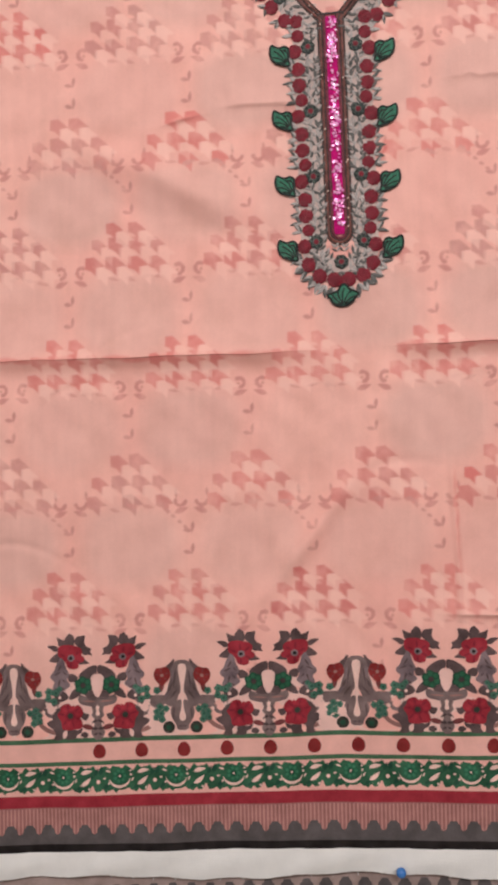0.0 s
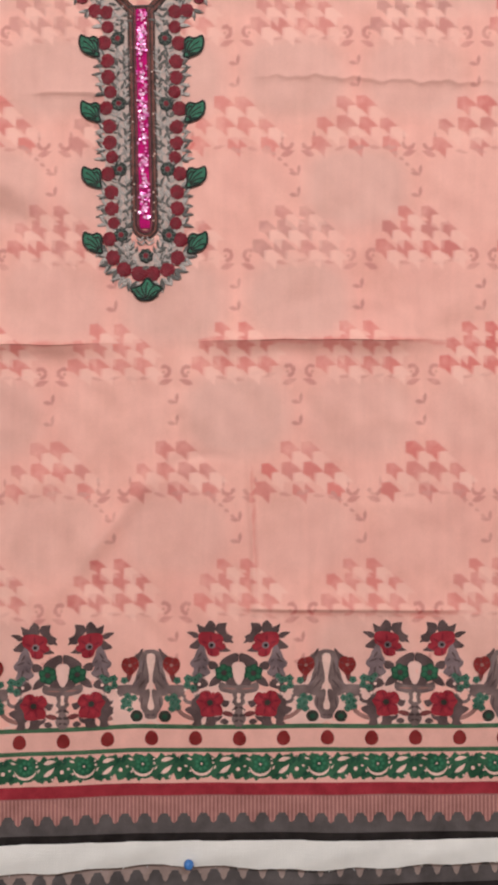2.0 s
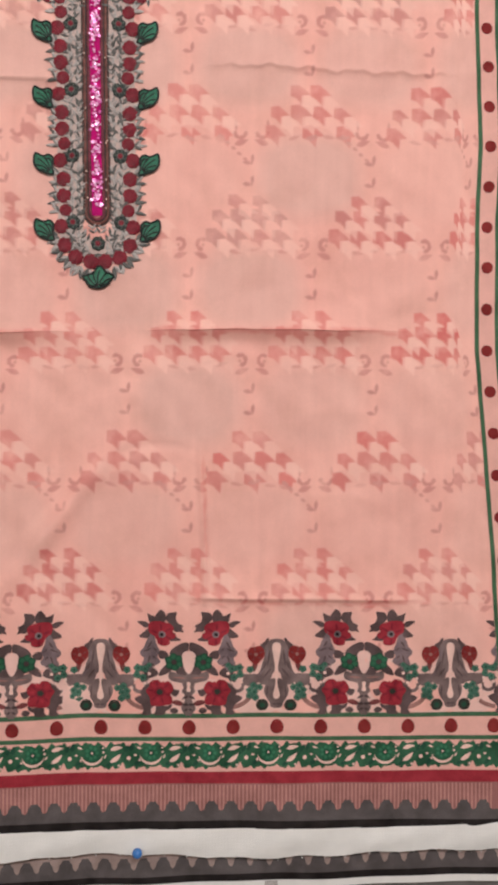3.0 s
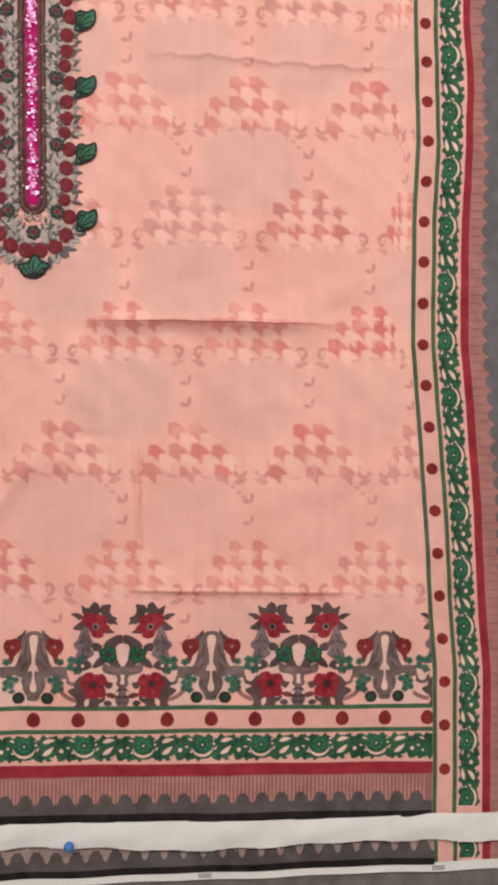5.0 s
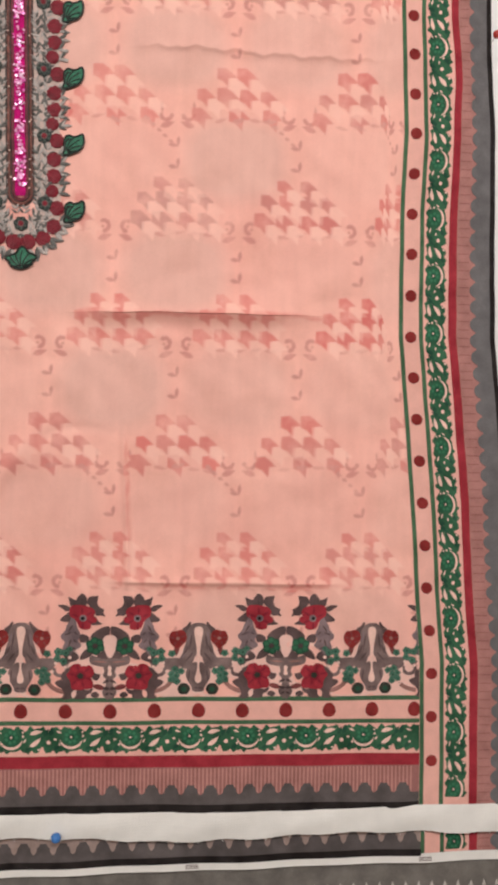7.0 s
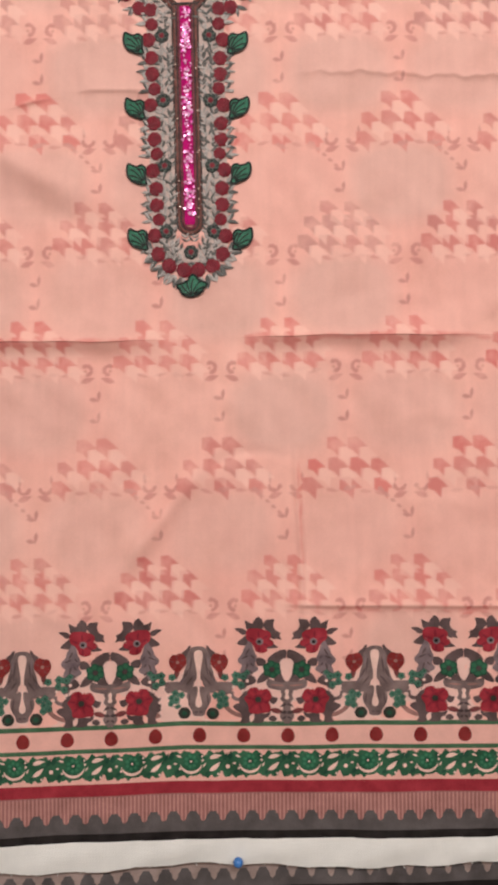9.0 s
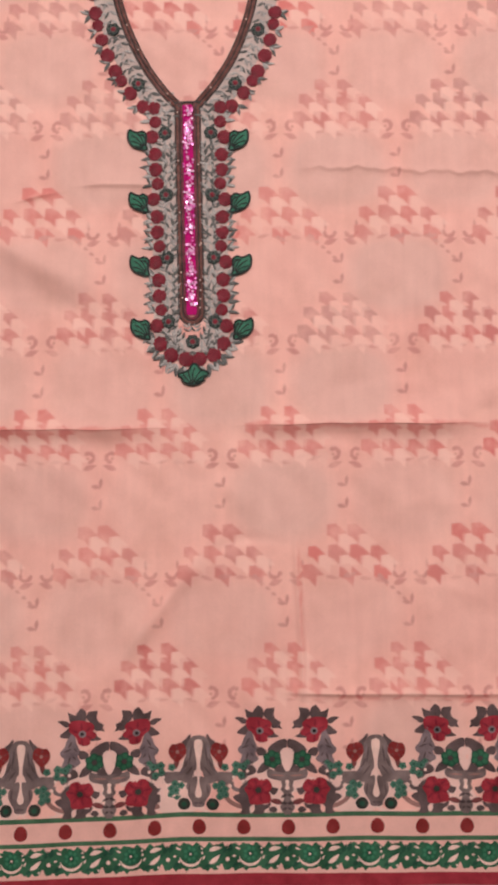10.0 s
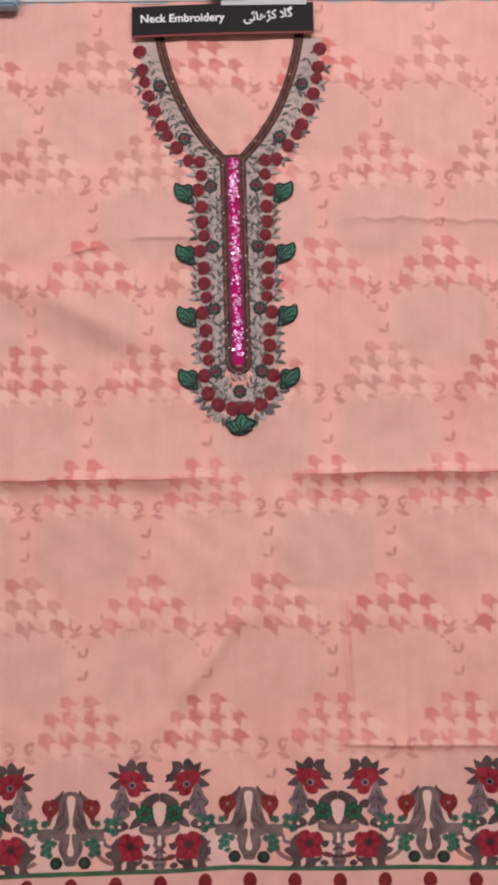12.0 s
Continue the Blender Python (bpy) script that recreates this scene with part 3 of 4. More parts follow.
M_TEAL_DEEP = cloth_ink("bright_green_ink", (36, 86, 62), 0.2)
M_VINE_LIGHT = cloth_ink("soft_green_ink", (52, 108, 78), 0.2)
M_GREEN_DARK = cloth_ink("deep_green_ink", (30, 66, 50), 0.3)
VINE_STEP = HOLE_STEP / 3
for k in range(-9, 6):
    s0 = HOLE_U + 0.0135 + k * VINE_STEP
    s1 = min(s0 + VINE_STEP, HEM_U1)
    if s0 > HEM_U0 and s1 - s0 > 0.004:
        vine_period(s0, s1, VINE_STEP, along_hem, shirt)

TOOTH_STEP = HOLE_STEP / 9
BUMP = np.array([(-9.9, -2), (-9.8, -0.6), (-6.9, 2.6), (-6.2, 6.2), (-4.2, 7.6), (-3.4, 10), (3.4, 10), (4.2, 7.6), (6.2, 6.2), (6.9, 2.6), (9.8, -0.6), (9.9, -2)]) * 0.001
SCALLOP = np.array([(-8.6, -2), (-8.5, 0), (-6.6, 3.6), (-4.6, 6), (-2, 7.4), (2, 7.4), (4.6, 6), (6.6, 3.6), (8.5, 0), (8.6, -2)]) * 0.001
for k in range(-27, 17):
    u = HOLE_U + 0.004 + k * TOOTH_STEP
    if HEM_U0 + 0.01 < u < HEM_U1 - 0.0095:
        lay("stepped_tooth", [shift(BUMP, u, V_DOT - 0.0832)], M_GREY, shirt, 0.0007)
stripes = []
for k in range(int((HEM_U1 - HEM_U0) / (TOOTH_STEP / 5)) - 1):
    u = HEM_U0 + 0.002 + k * TOOTH_STEP / 5
    stripes.append(line(u, V_DOT - 0.0568, u, V_DOT - 0.0825, 0.008))
tagged(ribbon("hatch_stripe", stripes, 0.0017, M_STRIPE_PALE, shirt, 0.0005), kind="stuff")


# ---- the border up the side ----
def side_strip(name, o0, o1, v0, v1, mat, lift, parent, label="", place=hang, cols=3):
    us, vs = np.linspace(COL_U + o0, COL_U + o1, cols), np.linspace(v0, v1, max(3, int((v1 - v0) / 0.004)))
    me, _, _ = grid_mesh(name, us, vs, lambda a, b: place(a, b, lift), mat)
    ob = new(name, me)
    ob.parent = parent
    if label:
        ob["label"] = label
    return ob


def side_border(parent, v0, v1, place=hang, vine_from=0.0, dot_from=0.0):
    side_strip("side_ground", -0.0125, 0.0385, v0, v1, M_BLUSH, 0.0003, parent, place=place, cols=10)
    side_strip("side_line", -0.0122, -0.0080, v0, v1, M_GREEN_LINE, 0.0006, parent, "printed green line", place)
    side_strip("side_line", 0.0082, 0.0124, v0, v1, M_GREEN_LINE, 0.0006, parent, "printed green line", place)
    side_strip("side_red_stripe", 0.0385, 0.0468, v0, v1, M_RED, 0.0006, parent, "printed crimson stripe", place)
    side_strip("side_hatched_band", 0.0468, 0.0672, v0, v1, M_HATCH_SIDE, 0.0003, parent, "dusty rose hatched band", place, 5)
    side_strip("side_grey_band", 0.0665, 0.0820, v0, v1, M_SLATE, 0.0005, parent, "slate grey printed band", place, 4)
    side_strip("side_black_edge", 0.0815, 0.0866, v0, v1, M_BLACK, 0.0007, parent, "black edge", place)
    n = 0
    v = 0.8278 - 0.04156
    while v < v1 - 0.004:
        if v > v0 + 0.004:
            lay("dot", [disc(COL_U - 0.0002, v, 0.0058, 18, 7, 0.03, n)], M_MAROON, parent, 0.0007, place=place)
        v, n = v + 0.0439 - 0.0046 * (v - 0.828) / 0.75, n + 1
    step = 0.0170
    k = 0
    bump = np.stack([-SCALLOP[:, 1], SCALLOP[:, 0]], -1)
    while v0 + 0.010 + k * step < v1 - 0.009:
        lay("stepped_tooth", [shift(bump, COL_U + 0.0680, v0 + 0.010 + k * step)], M_SLATE, parent, 0.0008, place=place)
        k += 1
    bars = [line(COL_U + 0.048, v0 + 0.004 + j * step / 2, COL_U + 0.060, v0 + 0.004 + j * step / 2, 0.006) for j in range(int((v1 - v0 - 0.006) / (step / 2)))]
    tagged(ribbon("side_hatch_stripe", bars, 0.0011, M_HATCH_DARK, parent, 0.0005, place=place), kind="stuff")


side_border(shirt, V0 + 0.0035, V1 - 0.004)
s = 0.7935
while s + 0.0575 < V1 - 0.01:
    vine_period(s, s + 0.0575, 0.0575, up_side, shirt)
    s += 0.0575


# ---- flower groups above the hem ----
def rounded(points, cut=3):
    """A closed outline drawn smoothly through a few corners."""
    p = np.asarray(points, float)
    a, b, c, d = np.roll(p, 1, 0), p, np.roll(p, -1, 0), np.roll(p, -2, 0)
    out = [0.5 * (2 * b + (c - a) * t + (2 * a - 5 * b + 4 * c - d) * t * t + (3 * b - a - 3 * c + d) * t ** 3) for t in np.arange(cut) / cut]
    return np.stack(out, 1).reshape(-1, 2)


def inked(name, outlines, mat, parent, lift, label=""):
    """Flat printed shapes of any outline, cut off where the side border begins."""
    verts, faces = [], []
    for p in outlines:
        p = np.asarray(p, float).copy()
        if p[:, 0].min() > HEM_U1 - 0.0005:
            continue
        p[:, 0] = np.minimum(p[:, 0], HEM_U1)
        area = np.sum(p[:, 0] * np.roll(p[:, 1], -1) - p[:, 1] * np.roll(p[:, 0], -1))
        p = p if area > 0 else p[::-1]
        b = len(verts)
        verts += list(hang(p[:, 0], p[:, 1], lift + 0.0003))
        for t in tessellate_polygon([[Vector((x, y, 0)) for x, y in p]]):
            (x0, y0), (x1, y1), (x2, y2) = p[t[0]], p[t[1]], p[t[2]]
            t = t if (x1 - x0) * (y2 - y0) - (y1 - y0) * (x2 - x0) > 0 else t[::-1]
            faces.append(tuple(b + i for i in t))
    return mesh_of(name, verts, faces, mat, parent, label) if faces else None


M_RED_DEEP = cloth_ink("deep_red_ink", (118, 24, 40), 0.2)
M_RED_SOFT = cloth_ink("rose_red_ink", (156, 42, 54), 0.2)
M_LILAC = cloth_ink("lilac_grey_ink", (112, 93, 97), 0.3, other=(138, 116, 119))
M_ROSE_STONE = cloth_ink("rose_stone_ink", (142, 100, 94), 0.25)
M_TAUPE_RED = cloth_ink("brown_red_ink", (112, 56, 56), 0.25)
M_VEIN = cloth_ink("dark_vein_ink", (66, 50, 50), 0.2)


def posy_half(cu, cv, side, parent):
    """One half of a mirrored posy; corners in millimetres from its middle, out to one side and up."""
    m = 0.001

    def P(poly, soft=True):
        return (rounded(poly) if soft else np.asarray(poly, float)) * (side * m, 0.94 * m) + (cu, cv - 3.2 * m)

    def leaf_piece(name, corners, mat, lift, spine=None):
        ob = inked(name, [P(corners)], mat, parent, lift)
        if ob and spine:
            (x0, y0), (x1, y1) = spine
            vein = P([(x0 - 0.3, y0), (x0 + 0.3, y0 + 0.3), (x1, y1)], False)
            inked("vein", [vein], M_VEIN if mat != M_LILAC else M_TAUPE, ob, lift + 0.00015)
        return ob

    inked("pale_ground", [P([(0, 10), (10, 6), (30, 2), (43, -10), (44, -30), (42, -53), (0, -53)])], M_POSY_GROUND, parent, -0.0002)
    # crown of leaves behind the upper flower
    leaf_piece("crown_leaf", [(12, 52), (16, 52), (21, 51), (23, 45), (18, 39), (14, 32), (9, 32), (5, 31), (7, 35), (6, 38), (11, 41), (13, 46)], M_TAUPE, 0.0004, ((19, 38), (14, 50)))
    leaf_piece("crown_leaf", [(23, 48), (24, 52), (28, 55), (31, 52), (33, 49), (32, 42), (24, 42)], M_TAUPE, 0.00045, ((28, 43), (28, 53)))
    leaf_piece("crown_leaf", [(32, 47), (37, 49), (41, 51), (40, 46), (39, 42), (32, 42)], M_TAUPE, 0.0004, ((34, 42), (40, 50)))
    leaf_piece("crown_leaf", [(38, 38), (42, 42), (47, 43), (51, 42), (47, 39), (43, 36)], M_TAUPE, 0.0004)
    leaf_piece("crown_leaf", [(38, 36), (43, 33), (49, 27), (43, 25), (38, 26)], M_TAUPE, 0.0004)
    leaf_piece("crown_leaf", [(8, 23), (12, 26), (15, 31), (20, 25), (19, 22), (13, 22)], M_TAUPE, 0.0004)
    # upper flower
    bloom = inked("red_flower", [P([(18, 40), (24, 42), (30, 43), (38, 42), (40, 37), (39, 31), (35, 28), (32, 24), (30, 19), (24, 17), (19, 19), (19, 23), (14, 25), (13, 29), (16, 31), (15, 36)])], M_RED, parent, 0.0007)
    if bloom:
        inked("petal_shade", [P(leaf(27 + 4 * math.cos(a), 29 + 4 * math.sin(a), 8, 2.2, math.degrees(a)), False) for a in (0.4, 1.5, 2.5, 3.6, 4.7)], M_RED_DEEP, bloom, 0.0009)
        inked("ring", [P(disc(26.5, 29, 3.7, 14, 7, 0.08), False)], M_LILAC, bloom, 0.0011)
        inked("centre", [P(disc(26.8, 29, 1.9, 10, 5, 0.08), False)], M_BLACK, bloom, 0.0013)
    # acanthus leaf down the side
    stem = leaf_piece("acanthus_leaf", [(37, 32), (39, 27), (42, 22), (44, 16), (48, 11), (47, 7), (44, 4), (46, -2), (44, -9), (39, -10), (35, -5), (30, -2), (28, 1), (31, 6), (29, 12), (32, 19), (34, 27)], M_LILAC, 0.0006)
    if stem:
        inked("vein", [P(leaf(36.5 + 0.8 * j, 22 - 7.5 * j, 9, 1.9, a), False) for j, a in enumerate((-60, -25, -75, -38))] + [P(leaf(35 + j, 15 - 8 * j, 6, 1.5, 225), False) for j in range(3)], M_TAUPE, stem, 0.0008)
    leaf_piece("side_leaf", [(30, -12), (33, -7), (39, -5), (46, -6), (43, -14), (40, -17), (33, -15)], M_TAUPE, 0.0005, ((44, -7), (33, -13)))
    leaf_piece("side_leaf", [(20, 8), (25, 12), (30, 11), (29, 4), (23, 4)], M_TAUPE, 0.0005)
    # green flower beside the pale opening
    leaf_piece("wing_leaf", [(0.6, 20), (6, 20), (12, 17), (17, 13), (19, 8), (13, 5), (8, 5), (6, 9), (3, 11.5), (0.6, 12)], M_TAUPE, 0.0005, ((3, 15), (14, 12)))
    leaf_piece("side_leaf", [(20, -2), (26, -6), (29.5, -14), (23, -13), (17, -9), (16, -5)], M_TAUPE, 0.0005, ((19, -5), (27, -12)))
    leaf_piece("side_leaf", [(5.5, 0), (8, -6), (13, -8), (10, -14), (1.5, -14), (3.5, -9), (5.5, -4)], M_TAUPE, 0.0005)
    green = inked("green_flower", [P(disc(14.5, 0, 8.9, 30, 6, 0.09, 0.4), False)], M_GREEN_DARK, parent, 0.0007)
    if green:
        inked("petal", [P(disc(14.5 + 5.6 * math.cos(a), 5.6 * math.sin(a), 2.5, 10), False) for a in (0.4 + j * math.pi / 3 for j in range(6))], M_PETAL_GREEN, green, 0.0009)
        inked("centre", [P(disc(14.5, 0, 2.6, 10), False)], M_VEIN, green, 0.0011)
    # urn between the lower flowers
    rim = leaf_piece("urn_rim", [(0, -12.5), (8, -13), (14, -11), (18, -10), (20, -14), (18, -19), (11, -21), (6, -22), (0, -20)], M_STONE, 0.0005)
    inked("rim_shade", [P(leaf(2, -17, 15, 2, 4), False)], M_ROSE_STONE, rim, 0.0007) if rim else None
    leaf_piece("urn_stem", [(0, -21), (6, -22), (5, -27), (6.5, -31), (3.5, -35), (6.5, -39), (3.5, -43), (7, -47), (5, -53), (0, -55)], M_STONE, 0.0005)
    inked("urn_opening", [P([(0, -21.5), (2, -22.5), (1.4, -26), (2.2, -30), (0, -31)])], M_CREAM, parent, 0.0007)
    inked("urn_shade", [P(q, False) for q in (leaf(0, -45, 7, 3.4, 12), leaf(0, -36, 6, 2.4, -15), leaf(0.4, -49, 5, 2, -30))], M_VEIN, parent, 0.0007)
    inked("pale_spot", [P(disc(4.6, -40, 1.3, 8), False)], M_CREAM, parent, 0.0008)
    # leaves round the lower flower
    leaf_piece("base_leaf", [(9, -30), (13, -29), (17, -27), (18, -32), (14, -36), (11, -35)], M_TAUPE, 0.0004)
    leaf_piece("base_leaf", [(4, -44.5), (8, -41), (13, -40), (17, -42), (13, -45), (8, -46)], M_TAUPE_RED, 0.0004)
    leaf_piece("base_leaf", [(10, -51), (13, -48), (17, -49), (18, -52), (14, -54), (11, -53)], M_TAUPE, 0.0004)
    leaf_piece("base_leaf", [(16, -44), (21, -46), (28, -45), (32, -47), (32, -51), (34, -55), (24, -55), (22, -51), (18, -49)], M_TAUPE, 0.00045, ((24, -46), (29, -54)))
    leaf_piece("base_leaf", [(36, -38), (40, -34), (48, -35), (53, -38), (50, -42), (46, -45), (44, -50), (46, -55), (37, -55), (37, -49), (34, -45)], M_TAUPE, 0.0004, ((38, -40), (48, -38)))
    leaf_piece("base_leaf", [(37, -21), (41, -24), (46, -28), (47, -34), (40, -36), (36, -31)], M_TAUPE, 0.00045, ((38, -32), (44, -27)))
    bloom = inked("red_flower", [P([(16, -24), (20, -20), (26, -22), (30, -18.5), (37, -20), (39, -26), (42, -30), (38, -37), (37, -44), (32, -46), (23, -45), (17, -44), (16, -38), (18, -34), (15, -29)])], M_RED, parent, 0.0007)
    if bloom:
        inked("petal_shade", [P(leaf(28.5 + 5 * math.cos(a), -31 + 5 * math.sin(a), 8.5, 2.0, math.degrees(a)), False) for a in (0.2, 1.3, 2.4, 3.5, 4.4, 5.4)], M_RED_DEEP, bloom, 0.0009)
        inked("petal_light", [P(leaf(28.5 + 6 * math.cos(a), -31 + 6 * math.sin(a), 6, 3.0, math.degrees(a)), False) for a in (0.8, 1.9, 3.0, 4.9)], M_RED_SOFT, bloom, 0.0009)
        inked("ring", [P(disc(28.3, -31, 5.2, 16, 6, 0.10), False)], M_RED_DEEP, bloom, 0.0010)
        inked("centre", [P(disc(28.3, -31, 3.1, 12, 5, 0.10), False)], M_INKDARK, bloom, 0.0012)


def lyre_half(cu, cv, side, parent):
    """One half of the lyre-shaped scroll between two posies; corners in millimetres."""
    m = 0.001

    def P(poly, soft=True):
        return (rounded(poly) if soft else np.asarray(poly, float)) * (side * m, 0.93 * m) + (cu, cv - 4.2 * m)

    def stroke(name, path, width, mat, lift):
        pts = np.asarray(path, float) * (side * m, 0.93 * m) + (cu, cv - 4.2 * m)
        if pts[:, 0].max() < HEM_U1 + 0.002:
            ribbon(name, [pts], width, mat, parent, lift)

    inked("pale_ground", [P([(0, 20), (9, 16), (16, -2), (30, -10), (43, -20), (43, -50), (0, -51)])], M_POSY_GROUND, parent, -0.0002)
    arm = inked("lyre_arm", [P([(0, 25), (6, 24), (9.5, 20), (12, 14), (12, 6), (14, 0), (16, -8), (20, -14), (23, -19), (16, -22), (12, -24), (8, -21), (5, -16), (4, -12), (2, -9), (2, -2), (3.5, 8), (4.5, 15), (3.5, 20), (0, 21.5)])], M_STONE, parent, 0.0006)
    if arm:
        inked("groove", [P(leaf(6.5, 14, 20, 1.8, -82), False), P(leaf(9.5, 2, 16, 2.2, -66), False), P(leaf(5, -6, 13, 2.0, -52), False)], M_TAUPE, arm, 0.0008)
        inked("sheen", [P(leaf(9, 16, 14, 1.6, -86), False), P(leaf(12, -6, 12, 1.8, -55), False)], M_LILAC, arm, 0.0008)
    inked("teardrop", [P([(0, 21.2), (3, 19), (4, 15), (3, 8), (1.2, -2), (1.4, -8), (0, -10)])], M_CREAM, parent, 0.0004)
    inked("pale_vase", [P([(0, -13), (1.8, -15), (0.8, -20), (1.6, -28), (3.2, -34), (2.4, -38), (0, -39.5)])], M_CREAM, parent, 0.0004)
    inked("shoulder_leaf", [P([(7.5, 24.5), (9, 26), (12, 22), (16.5, 18), (13, 12), (10, 17)])], M_TAUPE, parent, 0.0005)
    inked("scroll_body", [P([(18, -13), (27, -12), (34, -13), (33, -21), (28, -25), (20, -24)])], M_STONE, parent, 0.0005)
    foot = inked("scroll_foot", [P([(0, -39.5), (2.4, -38), (3.4, -34), (2, -28), (1, -22), (1.6, -17), (6, -18), (11.5, -25), (12, -32), (9.5, -38), (6.5, -43), (5.5, -47), (0, -48)])], M_STONE, parent, 0.0006)
    inked("foot_shade", [P(leaf(8.5, -24, 14, 1.8, -84), False), P(leaf(0, -44, 5, 2.0, 0), False)], M_TAUPE, foot, 0.0008) if foot else None
    stroke("curl", arc(39, -24, 6.2, -200, 70, 14), 0.0034, M_STONE, 0.0006)
    stroke("curl", arc(22, -43, 7.0, 20, 130, 8), 0.0030, M_ROSE_STONE, 0.00055)
    stroke("tendril", bezier((25, -34), (30, -46), (46, -48), 12), 0.0042, M_ROSE_STONE, 0.0005)
    stroke("tendril", bezier((33, -16), (40, -12), (47, -18), 10), 0.0030, M_STONE, 0.0005)
    inked("flower_stem", [P(leaf(21, 3, 13, 5, -86), False)], M_TAUPE_RED, parent, 0.0006)
    bloom = inked("dark_red_flower", [P([(12, 11), (14, 16), (18, 18), (22, 16.5), (26, 16.5), (29, 11), (28, 5), (24, 0), (20, -2), (16, 2), (12.5, 6)])], M_MAROON, parent, 0.0009)
    if bloom:
        inked("petal_shade", [P(leaf(20.5 + 3 * math.cos(a), 8.5 + 3 * math.sin(a), 5.5, 1.5, math.degrees(a)), False) for a in (0.2, 1.4, 2.7, 3.9, 5.2)], M_TAUPE_RED, bloom, 0.0011)
        inked("centre", [P(disc(20.5, 8.8, 1.9, 10), False)], M_ROSE_STONE, bloom, 0.0013)
    for (x, y, r) in ((17, -26, 3.6), (23, -24, 3.6), (22, -31, 3.8), (26.5, -29, 3.4), (21, -37, 3.6), (27, -35, 3.2), (26, -7, 3.7), (37, -5, 4.2), (44, -6, 3.9), (42, -15, 3.9), (36, -12, 3.6), (48, -2, 2.8)):
        ob = inked("small_blossom", [P(disc(x, y, r, 15, 5, 0.15, x), False)], M_TEAL, parent, 0.0009)
        if ob:
            inked("petal", [P(disc(x + 0.58 * r * math.cos(a), y + 0.58 * r * math.sin(a), 0.26 * r, 6), False) for a in (x + 2 * math.pi * j / 5 for j in range(5))], M_TEAL_PALE, ob, 0.0010)
            inked("centre", [P(disc(x, y, 0.34 * r, 8), False)], M_GREEN_DARK, ob, 0.0012)
    for x, y in ((34.5, -17), (44, -21), (31, -26), (48, -11)):
        inked("pale_berry", [P(disc(x, y, 1.7, 10), False)], M_CREAM, parent, 0.0008)
    berry = inked("dark_berry", [P(disc(14, -45, 6.2, 18, 6, 0.03), False)], M_INKDARK, parent, 0.0009)
    if berry:
        inked("berry_heart", [P(disc(14, -45.3, 2.8, 12), False)], M_GREEN_DARK, berry, 0.0011)


M_POSY_GROUND = cloth_ink("pale_pink_ink", (232, 186, 176), 0.06, grain=1.05)
M_PETAL_GREEN = cloth_ink("mid_green_ink", (40, 88, 62), 0.25)
M_TEAL_PALE = cloth_ink("pale_teal_ink", (78, 112, 95), 0.2)
for k in range(-3, 3):
    for side in (-1, 1):
        if k < 2 or side < 0:
            posy_half(HOLE_U + k * HOLE_STEP + (0.005 if k == 2 else 0), HOLE_V, side, shirt)
for k in range(-3, 2):
    for side in (-1, 1):
        lyre_half(HOLE_U + (k + 0.5) * HOLE_STEP, HOLE_V, side, shirt)

# ---- white selvedge below the hem ----
rng = random.Random(11)
sel_u = np.arange(U0, U1 + 0.02, 0.0025)
rag = np.array([0.0025 * math.sin(7 * u * 3 + 1) + 0.0010 * math.sin(u * 95) + rng.uniform(-0.0003, 0.0003) for u in sel_u])
verts, faces, rows = [], [], 9
for i, u in enumerate(sel_u):
    top, low = V0 + 0.0045 * float(smooth(0.30, 0.42, u)), 0.7555 + 0.0045 * float(smooth(0.28, 0.45, u)) + rag[i]
    for j in range(rows):
        t = j / (rows - 1)
        v = top + (low - top) * t
        x, z = warp(u, v)
        verts.append((float(x), -float(relief(u, V0)) * (1 - t) - 0.0009 - 0.0014 * math.sin(t * 3.1) - 0.0006 * math.sin(u * 60 + 5 * t), float(z)))
faces = [(i * rows + j, i * rows + j + 1, (i + 1) * rows + j + 1, (i + 1) * rows + j) for i in range(len(sel_u) - 1) for j in range(rows - 1)]
selvedge = mesh_of("selvedge", verts, faces, M_SELVEDGE, shirt, "white frayed selvedge strip")
frays = []
for i in range(0, len(sel_u) - 4, 9):
    u, low = float(sel_u[i]), 0.7555 + 0.0045 * float(smooth(0.28, 0.45, sel_u[i])) + rag[i]
    frays.append([(u, low + 0.001), (u + rng.uniform(-0.002, 0.002), low - rng.uniform(0.0008, 0.0022))])
tagged(ribbon("frayed_thread", frays, 0.0006, M_SELVEDGE, shirt, 0.0012), kind="stuff")


# ---- the fabrics that hang behind ----
def low_hang(u, v, lift=0.0):
    x, z = warp(u, np.full(np.shape(v), 0.76))
    u, v = np.asarray(u, float), np.asarray(v, float)
    y = 0.008 - lift - 0.0010 * np.sin(u * 34) - 0.0008 * np.sin(u * 71 + v * 40)
    return np.stack(np.broadcast_arrays(x + 0.004, y, v + z - 0.76 + 0.020 * (u - 0.05)), -1)


def last_hang(u, v, lift=0.0):
    u, v = np.asarray(u, float), np.asarray(v, float)
    y = 0.014 - lift - 0.0010 * np.sin(u * 27 + 1)
    return np.stack(np.broadcast_arrays(u, y, v + 0.020 * (u - 0.05)), -1)


def hanging_cloth(name, v0, v1, place, mat, label):
    me, _, _ = grid_mesh(name, np.arange(U0, U1 + 0.03, 0.006), np.linspace(v0, v1, 14), place, mat)
    return tagged(new(name, me), label, "fabric")


lower = hanging_cloth("lower_fabric", 0.7165, 0.80, low_hang, M_SELVEDGE, "second printed cotton panel with grey toothed border behind the shirt")
last = hanging_cloth("back_fabric", 0.60, 0.76, last_hang, M_GREY_PALE, "grey cotton panel hanging behind the others")


